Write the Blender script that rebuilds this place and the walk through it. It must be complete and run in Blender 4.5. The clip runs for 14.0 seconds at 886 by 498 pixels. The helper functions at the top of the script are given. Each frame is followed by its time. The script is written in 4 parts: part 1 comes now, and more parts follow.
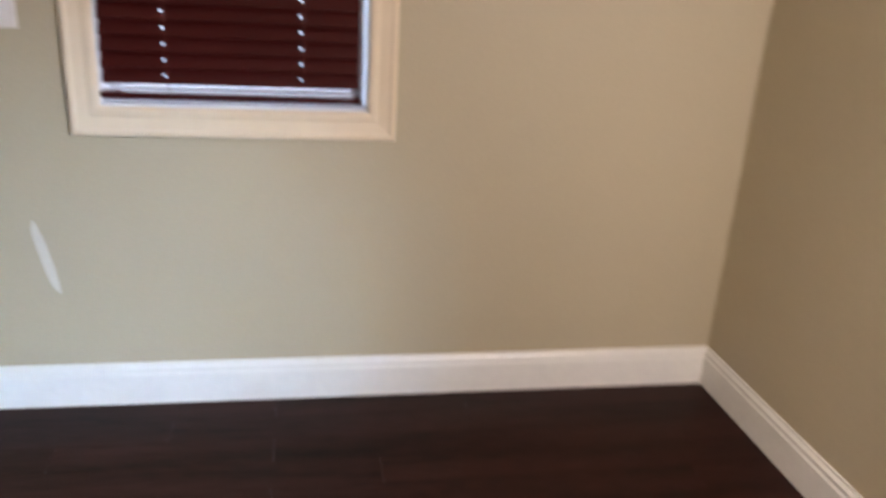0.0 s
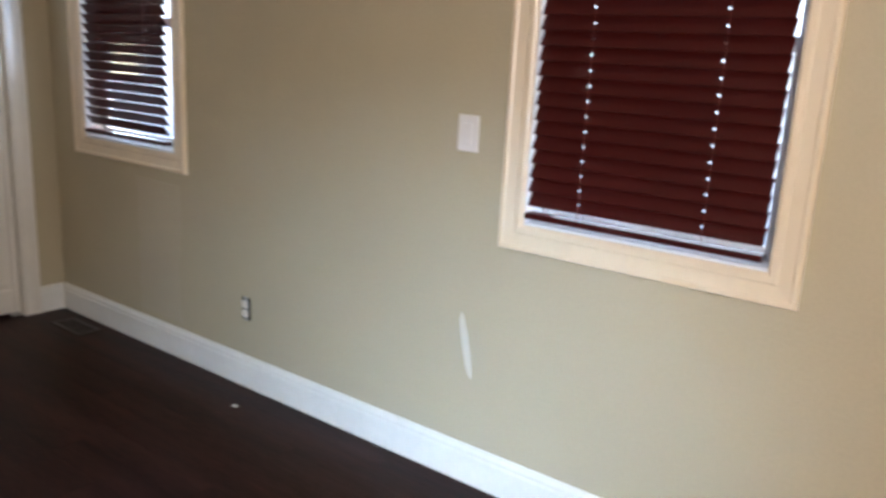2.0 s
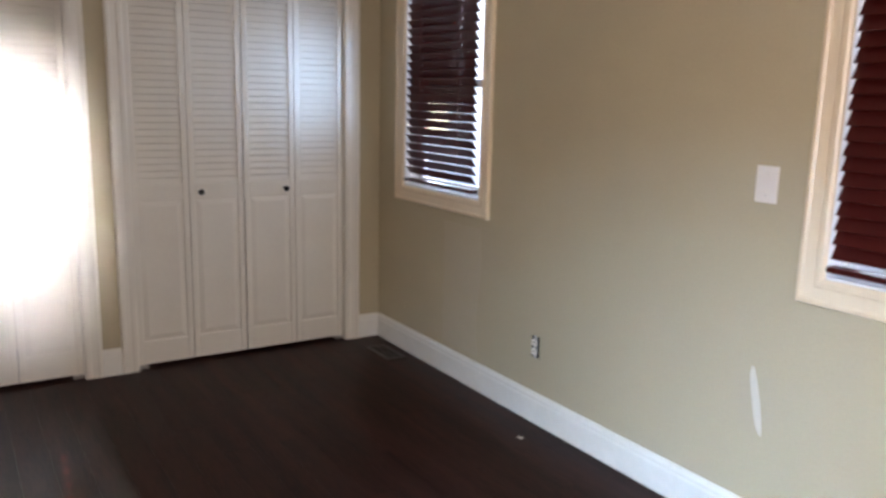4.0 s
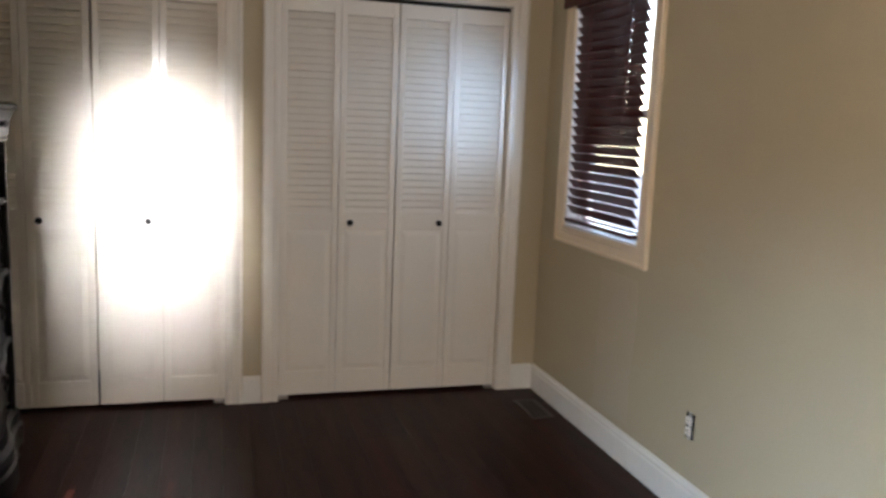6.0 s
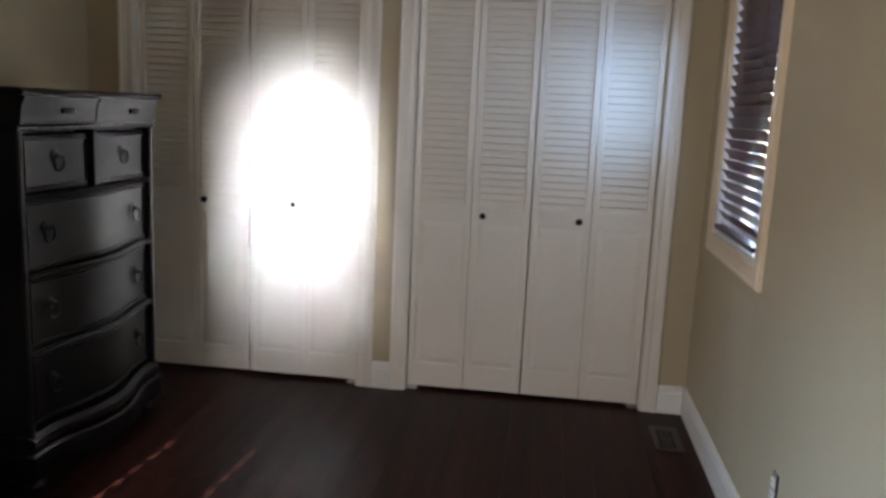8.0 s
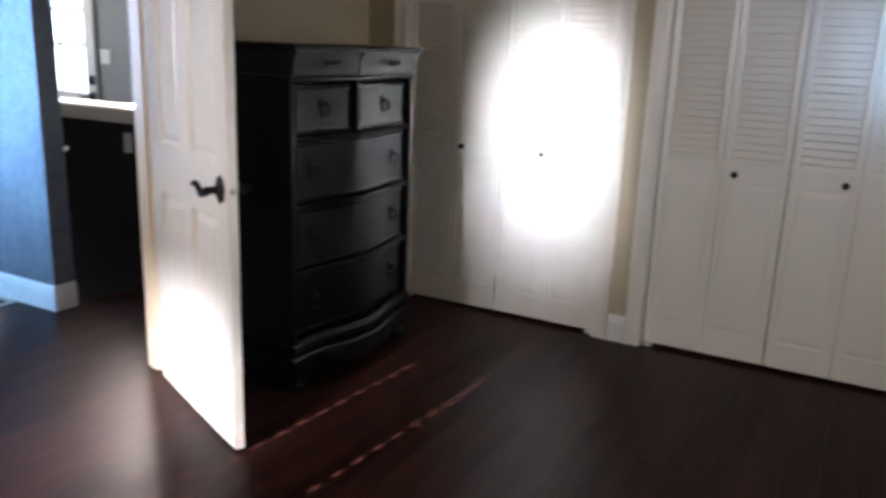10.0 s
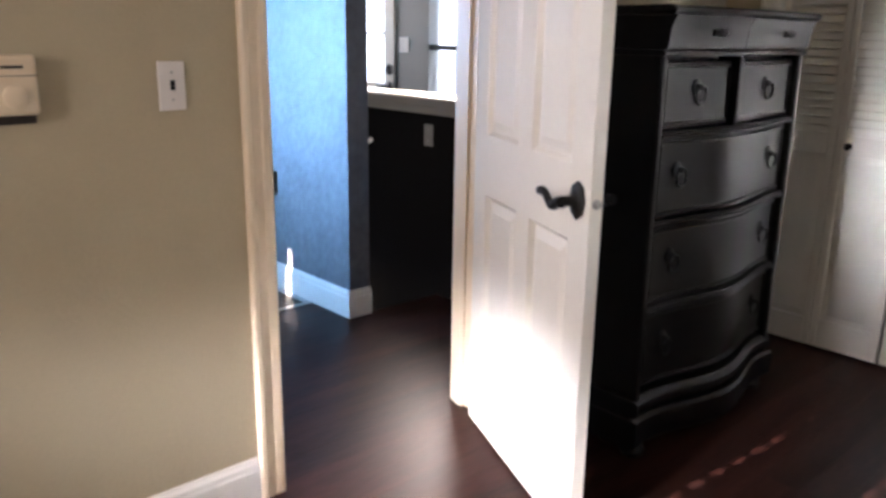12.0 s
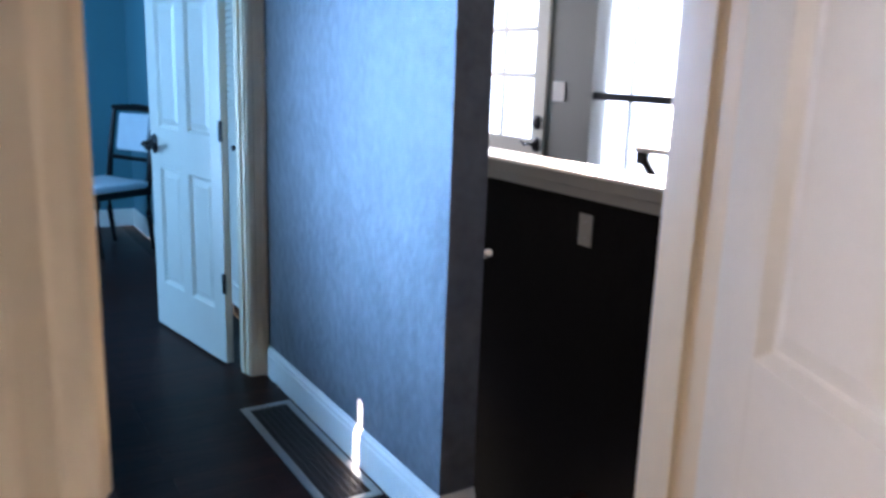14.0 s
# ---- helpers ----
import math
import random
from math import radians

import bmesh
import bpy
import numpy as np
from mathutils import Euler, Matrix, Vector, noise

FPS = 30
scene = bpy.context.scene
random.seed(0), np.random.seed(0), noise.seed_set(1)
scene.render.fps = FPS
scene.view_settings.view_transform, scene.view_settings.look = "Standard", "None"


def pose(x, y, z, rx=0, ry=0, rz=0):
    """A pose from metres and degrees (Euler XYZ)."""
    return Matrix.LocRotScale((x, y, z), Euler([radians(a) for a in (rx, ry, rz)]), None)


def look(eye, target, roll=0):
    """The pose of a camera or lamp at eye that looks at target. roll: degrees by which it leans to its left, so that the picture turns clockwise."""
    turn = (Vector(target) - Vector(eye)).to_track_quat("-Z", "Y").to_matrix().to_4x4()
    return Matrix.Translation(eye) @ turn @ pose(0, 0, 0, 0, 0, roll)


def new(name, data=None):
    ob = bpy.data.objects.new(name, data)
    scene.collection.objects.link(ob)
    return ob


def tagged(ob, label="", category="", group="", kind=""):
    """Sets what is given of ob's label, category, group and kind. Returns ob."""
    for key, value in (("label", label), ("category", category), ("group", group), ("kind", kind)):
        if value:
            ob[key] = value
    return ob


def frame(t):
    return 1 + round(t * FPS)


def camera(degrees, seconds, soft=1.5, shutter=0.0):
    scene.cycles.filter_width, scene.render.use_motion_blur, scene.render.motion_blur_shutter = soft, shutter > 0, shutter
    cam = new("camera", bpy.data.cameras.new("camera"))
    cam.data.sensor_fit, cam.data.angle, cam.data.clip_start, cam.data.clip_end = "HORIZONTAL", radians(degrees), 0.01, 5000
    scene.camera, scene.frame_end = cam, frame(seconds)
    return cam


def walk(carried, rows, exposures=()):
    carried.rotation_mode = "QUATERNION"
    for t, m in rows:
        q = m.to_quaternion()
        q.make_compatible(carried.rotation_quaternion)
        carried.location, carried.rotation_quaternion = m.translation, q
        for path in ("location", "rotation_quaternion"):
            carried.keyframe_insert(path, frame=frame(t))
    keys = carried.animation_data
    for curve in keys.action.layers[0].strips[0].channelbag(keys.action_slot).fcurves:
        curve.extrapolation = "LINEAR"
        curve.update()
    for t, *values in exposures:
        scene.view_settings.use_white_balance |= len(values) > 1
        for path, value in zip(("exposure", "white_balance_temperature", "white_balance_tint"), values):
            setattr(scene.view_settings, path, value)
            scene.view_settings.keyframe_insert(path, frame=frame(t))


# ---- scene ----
cam = camera(58.1, 14.0, soft=3.0, shutter=0.5)
PATH = [
    (0, (0.072, 0.515, 1.359), (0.421, 2.359, 0.668), 3.4),
    (0.5, (0.266, 0.606, 1.401), (0.157, 2.524, 0.843), 4.3),
    (1, (0.469, 0.708, 1.423), (-0.04, 2.561, 0.87), 4.4),
    (1.5, (0.7, 0.85, 1.42), (-0.246, 2.529, 0.887), 3.4),
    (2, (0.767, 0.756, 1.415), (-0.398, 2.311, 0.94), 3.0),
    (2.5, (0.84, 0.605, 1.366), (-0.488, 2.047, 0.971), 3.2),
    (3, (0.887, 0.565, 1.412), (-0.584, 1.861, 1.016), 2.1),
    (3.5, (0.905, 0.56, 1.419), (-0.674, 1.727, 1.036), 1.8),
    (3.7, (0.891, 0.583, 1.427), (-0.721, 1.703, 1.044), 1.6),
    (6, (0.67, 1.117, 1.39), (-1.229, 1.669, 1.092), 2.3),
    (6.5, (0.636, 1.294, 1.42), (-1.302, 1.673, 1.106), 2.8),
    (7, (0.61, 1.563, 1.374), (-1.361, 1.725, 1.076), 3.0),
    (9.3, (0.514, 2.377, 1.457), (-1.313, 1.698, 1.009), 2.1),
    (9.5, (0.527, 2.365, 1.438), (-1.275, 1.627, 0.983), 2.3),
    (10, (0.554, 2.35, 1.431), (-1.148, 1.424, 0.937), 2.2),
    (10.5, (0.566, 2.273, 1.409), (-0.986, 1.127, 0.879), 1.3),
    (11, (0.492, 2.109, 1.393), (-0.87, 0.757, 0.829), 0.3),
    (11.5, (0.402, 1.883, 1.379), (-0.908, 0.478, 0.82), 0.4),
    (12, (0.165, 1.637, 1.331), (-1.145, 0.219, 0.809), 0.9),
    (12.5, (-0.115, 1.31, 1.336), (-1.383, -0.153, 0.834), 1.2),
    (13, (-0.348, 1.024, 1.355), (-1.574, -0.485, 0.886), 1.2),
    (13.5, (-0.612, 0.755, 1.359), (-1.752, -0.83, 0.922), 1.2),
    (14, (-0.853, 0.447, 1.344), (-1.882, -1.21, 0.905), 2.0),
]
EXPOSURES = [(0, 4.6, 6450, 24), (0.8, 4.8, 6400, 24), (1.5, 4.95, 6350, 20), (2, 4.9, 6300, 19), (2.5, 4.7, 6350, 22), (3.3, 4.95, 6300, 22), (6, 4.76, 6600, 20),
    (6.5, 4.8, 6150, 19), (7, 4.65, 6050, 18), (9.5, 4.6, 5950, 19), (10.5, 4.8, 5900, 19), (11.5, 4.8, 5950, 21), (12.5, 4.68, 6300, 24), (13.3, 4.48, 6400, 25), (14, 4.55, 5950, 24)]
walk(cam, [(t, look(eye, target, roll)) for t, eye, target, roll in PATH], EXPOSURES)

# ---- world, sun, window light ----
SUN_WAY = Vector((-1.0, 0.073, -0.366)).normalized()
world = bpy.data.worlds.new("sky")
scene.world = world
world.use_nodes = True
wn = world.node_tree
sky = wn.nodes.new("ShaderNodeTexSky")
sky.sky_type, sky.sun_disc = "NISHITA", False
sky.sun_elevation, sky.sun_rotation = radians(20), radians(94)
wn.nodes["Background"].inputs["Strength"].default_value = 0.12
wn.links.new(sky.outputs["Color"], wn.nodes["Background"].inputs["Color"])


def lamp(name, kind, m, energy, color, **more):
    data = bpy.data.lights.new(name, kind)
    data.energy, data.color = energy, color
    for key, value in more.items():
        if key == "size":
            data.shape, data.size, data.size_y = "RECTANGLE", value[0], value[1]
        if key == "spread":
            data.spread = radians(value)
        if key == "angle":
            data.angle = radians(value)
    ob = new(name, data)
    ob.matrix_world = m
    return ob


lamp("sun", "SUN", look((0, 0, 8), Vector((0, 0, 8)) + SUN_WAY), 3.0, (1.0, 0.88, 0.78), angle=0.35)
# daylight that comes through the bedroom's east window and off its slats
lamp("east_window_light", "AREA", look((1.38, 0.44, 1.45), (-0.15, 2.6, 0.55)), 2.4, (1.0, 0.945, 0.875), size=(0.66, 1.0))
lamp("east_window_sky", "AREA", look((1.38, 0.44, 1.30), (-0.72, 2.8, 0.10)), 0.48, (0.46, 0.74, 1.0), size=(0.6, 0.3), spread=44)
lamp("east_window_beam", "AREA", look((1.38, 0.68, 1.45), (-3.29, 0.875, 1.15)), 0.12, (0.93, 0.97, 1.0), size=(0.14, 0.54), spread=10)
lamp("east_window_haze", "AREA", look((1.38, 0.76, 1.35), (-3.29, 0.84, 0.90)), 0.15, (0.86, 0.94, 1.0), size=(0.14, 0.80), spread=14)
lamp("east_window_low_beam", "AREA", look((1.38, 0.44, 1.10), (-1.55, 0.06, 0.06)), 0.24, (0.98, 0.98, 1.0), size=(0.62, 0.14), spread=20)
# sky light that leaks through the north blind beside the closet
lamp("north_window_light", "AREA", look((-2.6, 2.74, 1.45), (-2.65, 1.6, 1.2)), 0.13, (0.62, 0.80, 1.0), size=(0.6, 0.9), spread=165)
lamp("north_window_edge", "AREA", look((-2.85, 2.735, 1.50), (-3.29, 2.34, 1.52)), 0.024, (0.40, 0.66, 1.0), size=(0.08, 0.5), spread=60)
# added cool lamps for the hall wall and open door; no outside window here
lamp("hall_window_light", "AREA", look((0.05, -2.765, 1.40), (-1.97, -1.85, 1.20)), 3.2, (0.29, 0.60, 1.0), size=(0.75, 0.95), spread=56)
lamp("hall_window_through_doorway", "AREA", look((0.05, -2.765, 1.45), (-1.52, 0.12, 1.15)), 0.135, (0.90, 0.93, 1.0), size=(0.75, 0.95), spread=32)
# lamp added to brighten the entry; the wall behind it has no window
lamp("entry_window_light", "AREA", look((-3.3, -6.2, 1.5), (-3.85, -3.2, 1.2)), 1.7, (0.95, 0.97, 1.0), size=(0.9, 1.2), spread=120)
# sky light in the blue room's east window
lamp("blue_room_window_light", "AREA", look((1.32, -4.2, 1.5), (-2.0, -3.9, 1.4)), 4.2, (0.28, 0.62, 1.0), size=(1.2, 1.2))
# warm light at the tall west window, aimed at the hall floor
lamp("west_window_light", "AREA", look((-3.9, -2.5, 1.5), (-2.0, -1.2, 0.2)), 3.0, (1.0, 0.86, 0.70), size=(0.8, 1.2), spread=90)


# ---- materials ----
def material(name, color, rough=0.5, metal=0.0, vary=0.12, scale=6.0, grain=60.0, bump=0.05, stretch=(1, 1, 1), coat=0.0, island=0.0, tint=None, spec=0.5, ior=1.5):
    m = bpy.data.materials.new(name)
    m.use_nodes = True
    nt = m.node_tree
    bsdf = nt.nodes["Principled BSDF"]
    bsdf.inputs["Metallic"].default_value = metal
    bsdf.inputs["Specular IOR Level"].default_value = spec
    bsdf.inputs["IOR"].default_value = ior
    bsdf.inputs["Coat Weight"].default_value = coat
    bsdf.inputs["Coat Roughness"].default_value = 0.15
    tc = nt.nodes.new("ShaderNodeTexCoord")
    mp = nt.nodes.new("ShaderNodeMapping")
    mp.inputs["Scale"].default_value = stretch
    nt.links.new(tc.outputs["Object"], mp.inputs["Vector"])
    big = nt.nodes.new("ShaderNodeTexNoise")
    big.inputs["Scale"].default_value, big.inputs["Detail"].default_value = scale, 3
    fine = nt.nodes.new("ShaderNodeTexNoise")
    fine.inputs["Scale"].default_value, fine.inputs["Detail"].default_value = grain, 4
    vec = mp.outputs["Vector"]
    info = nt.nodes.new("ShaderNodeObjectInfo")
    if island:
        add = nt.nodes.new("ShaderNodeVectorMath")
        add.operation = "ADD"
        mul = nt.nodes.new("ShaderNodeMath")
        mul.operation, mul.inputs[1].default_value = "MULTIPLY", 37.0
        nt.links.new(info.outputs["Random"], mul.inputs[0])
        nt.links.new(vec, add.inputs[0])
        nt.links.new(mul.outputs[0], add.inputs[1])
        vec = add.outputs["Vector"]
    nt.links.new(vec, big.inputs["Vector"])
    nt.links.new(vec, fine.inputs["Vector"])
    mix = nt.nodes.new("ShaderNodeMix")
    mix.data_type = "RGBA"
    lo = [c * (1 - vary) for c in color]
    hi = [min(1, c * (1 + vary)) for c in (tint or color)]
    mix.inputs["A"].default_value, mix.inputs["B"].default_value = (*lo, 1), (*hi, 1)
    avg = nt.nodes.new("ShaderNodeMath")
    avg.operation = "MULTIPLY_ADD"
    avg.inputs[1].default_value, avg.inputs[2].default_value = 0.45, 0.0
    nt.links.new(fine.outputs["Fac"], avg.inputs[0])
    tot = nt.nodes.new("ShaderNodeMath")
    tot.operation = "MULTIPLY_ADD"
    tot.inputs[1].default_value = 0.55
    nt.links.new(big.outputs["Fac"], tot.inputs[0])
    nt.links.new(avg.outputs[0], tot.inputs[2])
    rng = nt.nodes.new("ShaderNodeMapRange")
    rng.inputs["From Min"].default_value, rng.inputs["From Max"].default_value = 0.3, 0.7
    nt.links.new(tot.outputs[0], rng.inputs["Value"])
    nt.links.new(rng.outputs["Result"], mix.inputs["Factor"])
    out = mix.outputs["Result"]
    if island:
        hsv = nt.nodes.new("ShaderNodeHueSaturation")
        r2 = nt.nodes.new("ShaderNodeMapRange")
        r2.inputs["To Min"].default_value, r2.inputs["To Max"].default_value = 1 - island, 1 + island
        nt.links.new(info.outputs["Random"], r2.inputs["Value"])
        nt.links.new(r2.outputs["Result"], hsv.inputs["Value"])
        nt.links.new(out, hsv.inputs["Color"])
        out = hsv.outputs["Color"]
    nt.links.new(out, bsdf.inputs["Base Color"])
    rr = nt.nodes.new("ShaderNodeMapRange")
    rr.inputs["To Min"].default_value, rr.inputs["To Max"].default_value = rough * 0.85, min(1, rough * 1.15)
    nt.links.new(big.outputs["Fac"], rr.inputs["Value"])
    nt.links.new(rr.outputs["Result"], bsdf.inputs["Roughness"])
    bp = nt.nodes.new("ShaderNodeBump")
    bp.inputs["Strength"].default_value, bp.inputs["Distance"].default_value = bump, 0.01
    nt.links.new(fine.outputs["Fac"], bp.inputs["Height"])
    nt.links.new(bp.outputs["Normal"], bsdf.inputs["Normal"])
    return m


WALL = material("beige_wall_paint", (0.480, 0.406, 0.266), 0.6, vary=0.05, scale=1.3, grain=90, bump=0.12)
HALL = material("grey_wall_paint", (0.125, 0.13, 0.135), 0.40, vary=0.26, scale=6, grain=24, bump=0.5, stretch=(1, 1, 1))
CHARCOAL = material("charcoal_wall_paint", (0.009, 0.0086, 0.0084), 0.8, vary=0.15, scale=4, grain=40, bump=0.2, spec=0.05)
BLUE = material("blue_wall_paint", (0.08, 0.24, 0.285), 0.5, vary=0.06, scale=2, grain=60, bump=0.1)
TAUPE = material("taupe_wall_paint", (0.24, 0.225, 0.195), 0.6, vary=0.05, scale=2, grain=70, bump=0.1)
CEIL = material("ceiling_paint", (0.78, 0.76, 0.70), 0.8, vary=0.03, scale=2, grain=120, bump=0.1)
TRIM = material("cream_trim_paint", (0.80, 0.655, 0.46), 0.33, vary=0.04, scale=5, grain=40, bump=0.04, stretch=(1, 1, 0.4))
WHITE = material("white_door_paint", (0.80, 0.745, 0.64), 0.3, vary=0.03, scale=4, grain=50, bump=0.04)
BASE = material("white_baseboard_paint", (0.80, 0.77, 0.69), 0.33, vary=0.05, scale=7, grain=40, bump=0.04)
PLATE = material("white_plastic", (0.82, 0.76, 0.70), 0.35, vary=0.02, scale=9, grain=80, bump=0.01)
PLANK = material("dark_stained_wood_floor", (0.0068, 0.0038, 0.0034), 0.34, vary=0.6, scale=2.2, grain=26, bump=0.035, stretch=(0.5, 6, 6), island=0.09, tint=(0.031, 0.0110, 0.0080), spec=0.22, ior=1.26)
SUBFLOOR = material("subfloor", (0.015, 0.008, 0.007), 0.7)
SLAT = material("mahogany_slat", (0.050, 0.0060, 0.0046), 0.32, vary=0.3, scale=4, grain=30, bump=0.05, stretch=(0.4, 8, 8), spec=0.25)
DARKWOOD = material("espresso_wood", (0.0045, 0.0036, 0.0034), 0.36, vary=0.35, scale=3, grain=30, bump=0.05, stretch=(0.6, 5, 5), spec=0.37, ior=1.39)
BRONZE = material("oil_rubbed_bronze", (0.007, 0.006, 0.0055), 0.45, spec=0.25, vary=0.2, scale=20, grain=120, bump=0.03)
STEEL = material("brushed_steel", (0.48, 0.46, 0.43), 0.32, metal=0.9, vary=0.1, scale=8, grain=90, bump=0.03, stretch=(1, 6, 1))
VENT = material("brown_register_metal", (0.05, 0.036, 0.028), 0.4, metal=0.4, vary=0.15, scale=10, grain=60, bump=0.03)
BLACK = material("dark_void", (0.008, 0.008, 0.008), 0.8, bump=0.0)
VINYL = material("white_vinyl", (0.82, 0.83, 0.84), 0.35, vary=0.02, scale=6, grain=60, bump=0.01)
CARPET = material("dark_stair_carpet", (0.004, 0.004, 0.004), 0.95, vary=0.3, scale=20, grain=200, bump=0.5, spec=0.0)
LINEN = material("white_linen", (0.70, 0.76, 0.80), 0.85, vary=0.05, scale=12, grain=200, bump=0.2)
CORD = material("tan_cord", (0.20, 0.07, 0.06), 0.8, vary=0.1, scale=30, grain=200, bump=0.1)
PATCH = material("spackle", (0.66, 0.61, 0.52), 0.7, vary=0.06, scale=25, grain=120, bump=0.15)
PALER_WALL = material("paler_wall_tone", (0.498, 0.424, 0.292), 0.55, vary=0.05, scale=3, grain=90, bump=0.1)
SHEET = material("white_sheet", (0.8, 0.82, 0.85), 0.8, vary=0.03, scale=8, grain=150, bump=0.05)

GLASS = bpy.data.materials.new("window_glass")
GLASS.use_nodes = True
gb = GLASS.node_tree.nodes["Principled BSDF"]
gb.inputs["Transmission Weight"].default_value, gb.inputs["Roughness"].default_value, gb.inputs["IOR"].default_value = 1.0, 0.0, 1.45
gb.inputs["Base Color"].default_value = (0.96, 0.98, 0.98, 1)

GLOW = bpy.data.materials.new("bright_outdoors")
GLOW.use_nodes = True
gn = GLOW.node_tree
em = gn.nodes.new("ShaderNodeEmission")
em.inputs["Color"].default_value, em.inputs["Strength"].default_value = (0.74, 0.87, 1.0, 1), 0.36
gn.links.new(em.outputs["Emission"], gn.nodes["Material Output"].inputs["Surface"])


# glow ramped by height: dim blue below, bright above, for the blind gaps
NORTH_GLOW = bpy.data.materials.new("outdoor_glow_dimmer_below")
NORTH_GLOW.use_nodes = True
yn = NORTH_GLOW.node_tree
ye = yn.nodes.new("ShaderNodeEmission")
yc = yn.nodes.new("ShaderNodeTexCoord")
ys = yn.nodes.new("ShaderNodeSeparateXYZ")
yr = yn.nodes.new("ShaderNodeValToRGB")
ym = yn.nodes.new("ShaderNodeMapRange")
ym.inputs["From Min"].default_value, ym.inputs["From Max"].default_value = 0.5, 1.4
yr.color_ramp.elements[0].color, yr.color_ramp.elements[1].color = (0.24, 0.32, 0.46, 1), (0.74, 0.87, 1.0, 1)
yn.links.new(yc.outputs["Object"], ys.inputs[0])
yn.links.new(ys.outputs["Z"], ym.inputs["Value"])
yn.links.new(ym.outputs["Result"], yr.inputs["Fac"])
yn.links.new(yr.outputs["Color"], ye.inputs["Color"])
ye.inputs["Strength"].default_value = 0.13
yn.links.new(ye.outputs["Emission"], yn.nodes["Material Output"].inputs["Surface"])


# ---- mesh helpers ----
def box(bm, x0, y0, z0, x1, y1, z1, bevel=0.0):
    lo = Vector((min(x0, x1), min(y0, y1), min(z0, z1)))
    hi = Vector((max(x0, x1), max(y0, y1), max(z0, z1)))
    r = bmesh.ops.create_cube(bm, size=1.0, matrix=Matrix.Translation((lo + hi) / 2) @ Matrix.Diagonal((*(hi - lo), 1)))
    if bevel:
        edges = list({e for v in r["verts"] for e in v.link_edges})
        bmesh.ops.bevel(bm, geom=edges, offset=bevel, segments=2, affect="EDGES", profile=0.5)
    return bm


def tube(bm, points, radius, sides=10):
    """A round bar along points, with a radius or one for each point."""
    rings = []
    pts = [Vector(p) for p in points]
    for i, p in enumerate(pts):
        way = (pts[min(i + 1, len(pts) - 1)] - pts[max(i - 1, 0)]).normalized()
        q = way.to_track_quat("Z", "Y")
        r = radius[i] if isinstance(radius, (list, tuple)) else radius
        rings.append([bm.verts.new(p + q @ Vector((r * math.cos(a * math.tau / sides), r * math.sin(a * math.tau / sides), 0))) for a in range(sides)])
    for a, b in zip(rings, rings[1:]):
        for k in range(sides):
            bm.faces.new((a[k], a[(k + 1) % sides], b[(k + 1) % sides], b[k]))
    bm.faces.new(rings[0][::-1])
    bm.faces.new(rings[-1])
    return bm


def lathe(bm, profile, origin, axis, sides=20):
    """A turned piece: profile of (distance along the axis, radius)."""
    return tube_rings(bm, [(Vector(origin) + Vector(axis) * d, r) for d, r in profile], axis, sides)


def tube_rings(bm, rings, axis, sides):
    q = Vector(axis).to_track_quat("Z", "Y")
    made = []
    for p, r in rings:
        made.append([bm.verts.new(p + q @ Vector((max(r, 0.0002) * math.cos(a * math.tau / sides), max(r, 0.0002) * math.sin(a * math.tau / sides), 0))) for a in range(sides)])
    for a, b in zip(made, made[1:]):
        for k in range(sides):
            bm.faces.new((a[k], a[(k + 1) % sides], b[(k + 1) % sides], b[k]))
    bm.faces.new(made[0][::-1])
    bm.faces.new(made[-1])
    return bm


def extrude_outline(bm, outline, way):
    """A solid from a flat outline (list of points) pushed along way."""
    a = [bm.verts.new(Vector(p)) for p in outline]
    b = [bm.verts.new(Vector(p) + Vector(way)) for p in outline]
    n = len(a)
    for k in range(n):
        bm.faces.new((a[k], a[(k + 1) % n], b[(k + 1) % n], b[k]))
    bm.faces.new(a[::-1])
    bm.faces.new(b)
    return bm


def casing(bm, u0, u1, v0, v1, profile, place, sill=True):
    """A mitred frame round the opening u0..u1, v0..v1. profile: (outwards, proud); place maps (u, v, proud) to the world.
    With no sill it is open below and runs to v0."""
    loops = []
    if sill:
        corners = [((u0, v0), (-1, -1)), ((u1, v0), (1, -1)), ((u1, v1), (1, 1)), ((u0, v1), (-1, 1))]
    else:
        corners = [((u0, v0), (-1, 0)), ((u0, v1), (-1, 1)), ((u1, v1), (1, 1)), ((u1, v0), (1, 0))]
    for (u, v), (du, dv) in corners:
        loops.append([bm.verts.new(place(u + du * o, v + dv * o, h)) for o, h in profile])
    n = len(profile)
    pairs = list(zip(loops, loops[1:])) + ([(loops[-1], loops[0])] if sill else [])
    for a, b in pairs:
        for k in range(n):
            bm.faces.new((a[k], a[(k + 1) % n], b[(k + 1) % n], b[k]))
    if not sill:
        bm.faces.new(loops[0])
        bm.faces.new(loops[-1][::-1])
    return bm


def mesh_of(name, bm, mat, smooth=False):
    bmesh.ops.recalc_face_normals(bm, faces=bm.faces)
    me = bpy.data.meshes.new(name)
    bm.to_mesh(me)
    bm.free()
    me.materials.append(mat)
    if smooth:
        me.shade_smooth()
        me.set_sharp_from_angle(angle=radians(40))
    return me


def part(name, bm, mat, parent=None, label="", smooth=False):
    """Links a bmesh as one mesh object under a thing or a part."""
    ob = new(name, mesh_of(name, bm, mat, smooth))
    if parent:
        ob.parent = parent
    return tagged(ob, label) if label else ob


def thing(name, label, category, m=None, group="", kind=""):
    ob = new(name)
    ob.matrix_world = m or Matrix()
    return tagged(ob, label, category, group, kind)


def B():
    return bmesh.new()


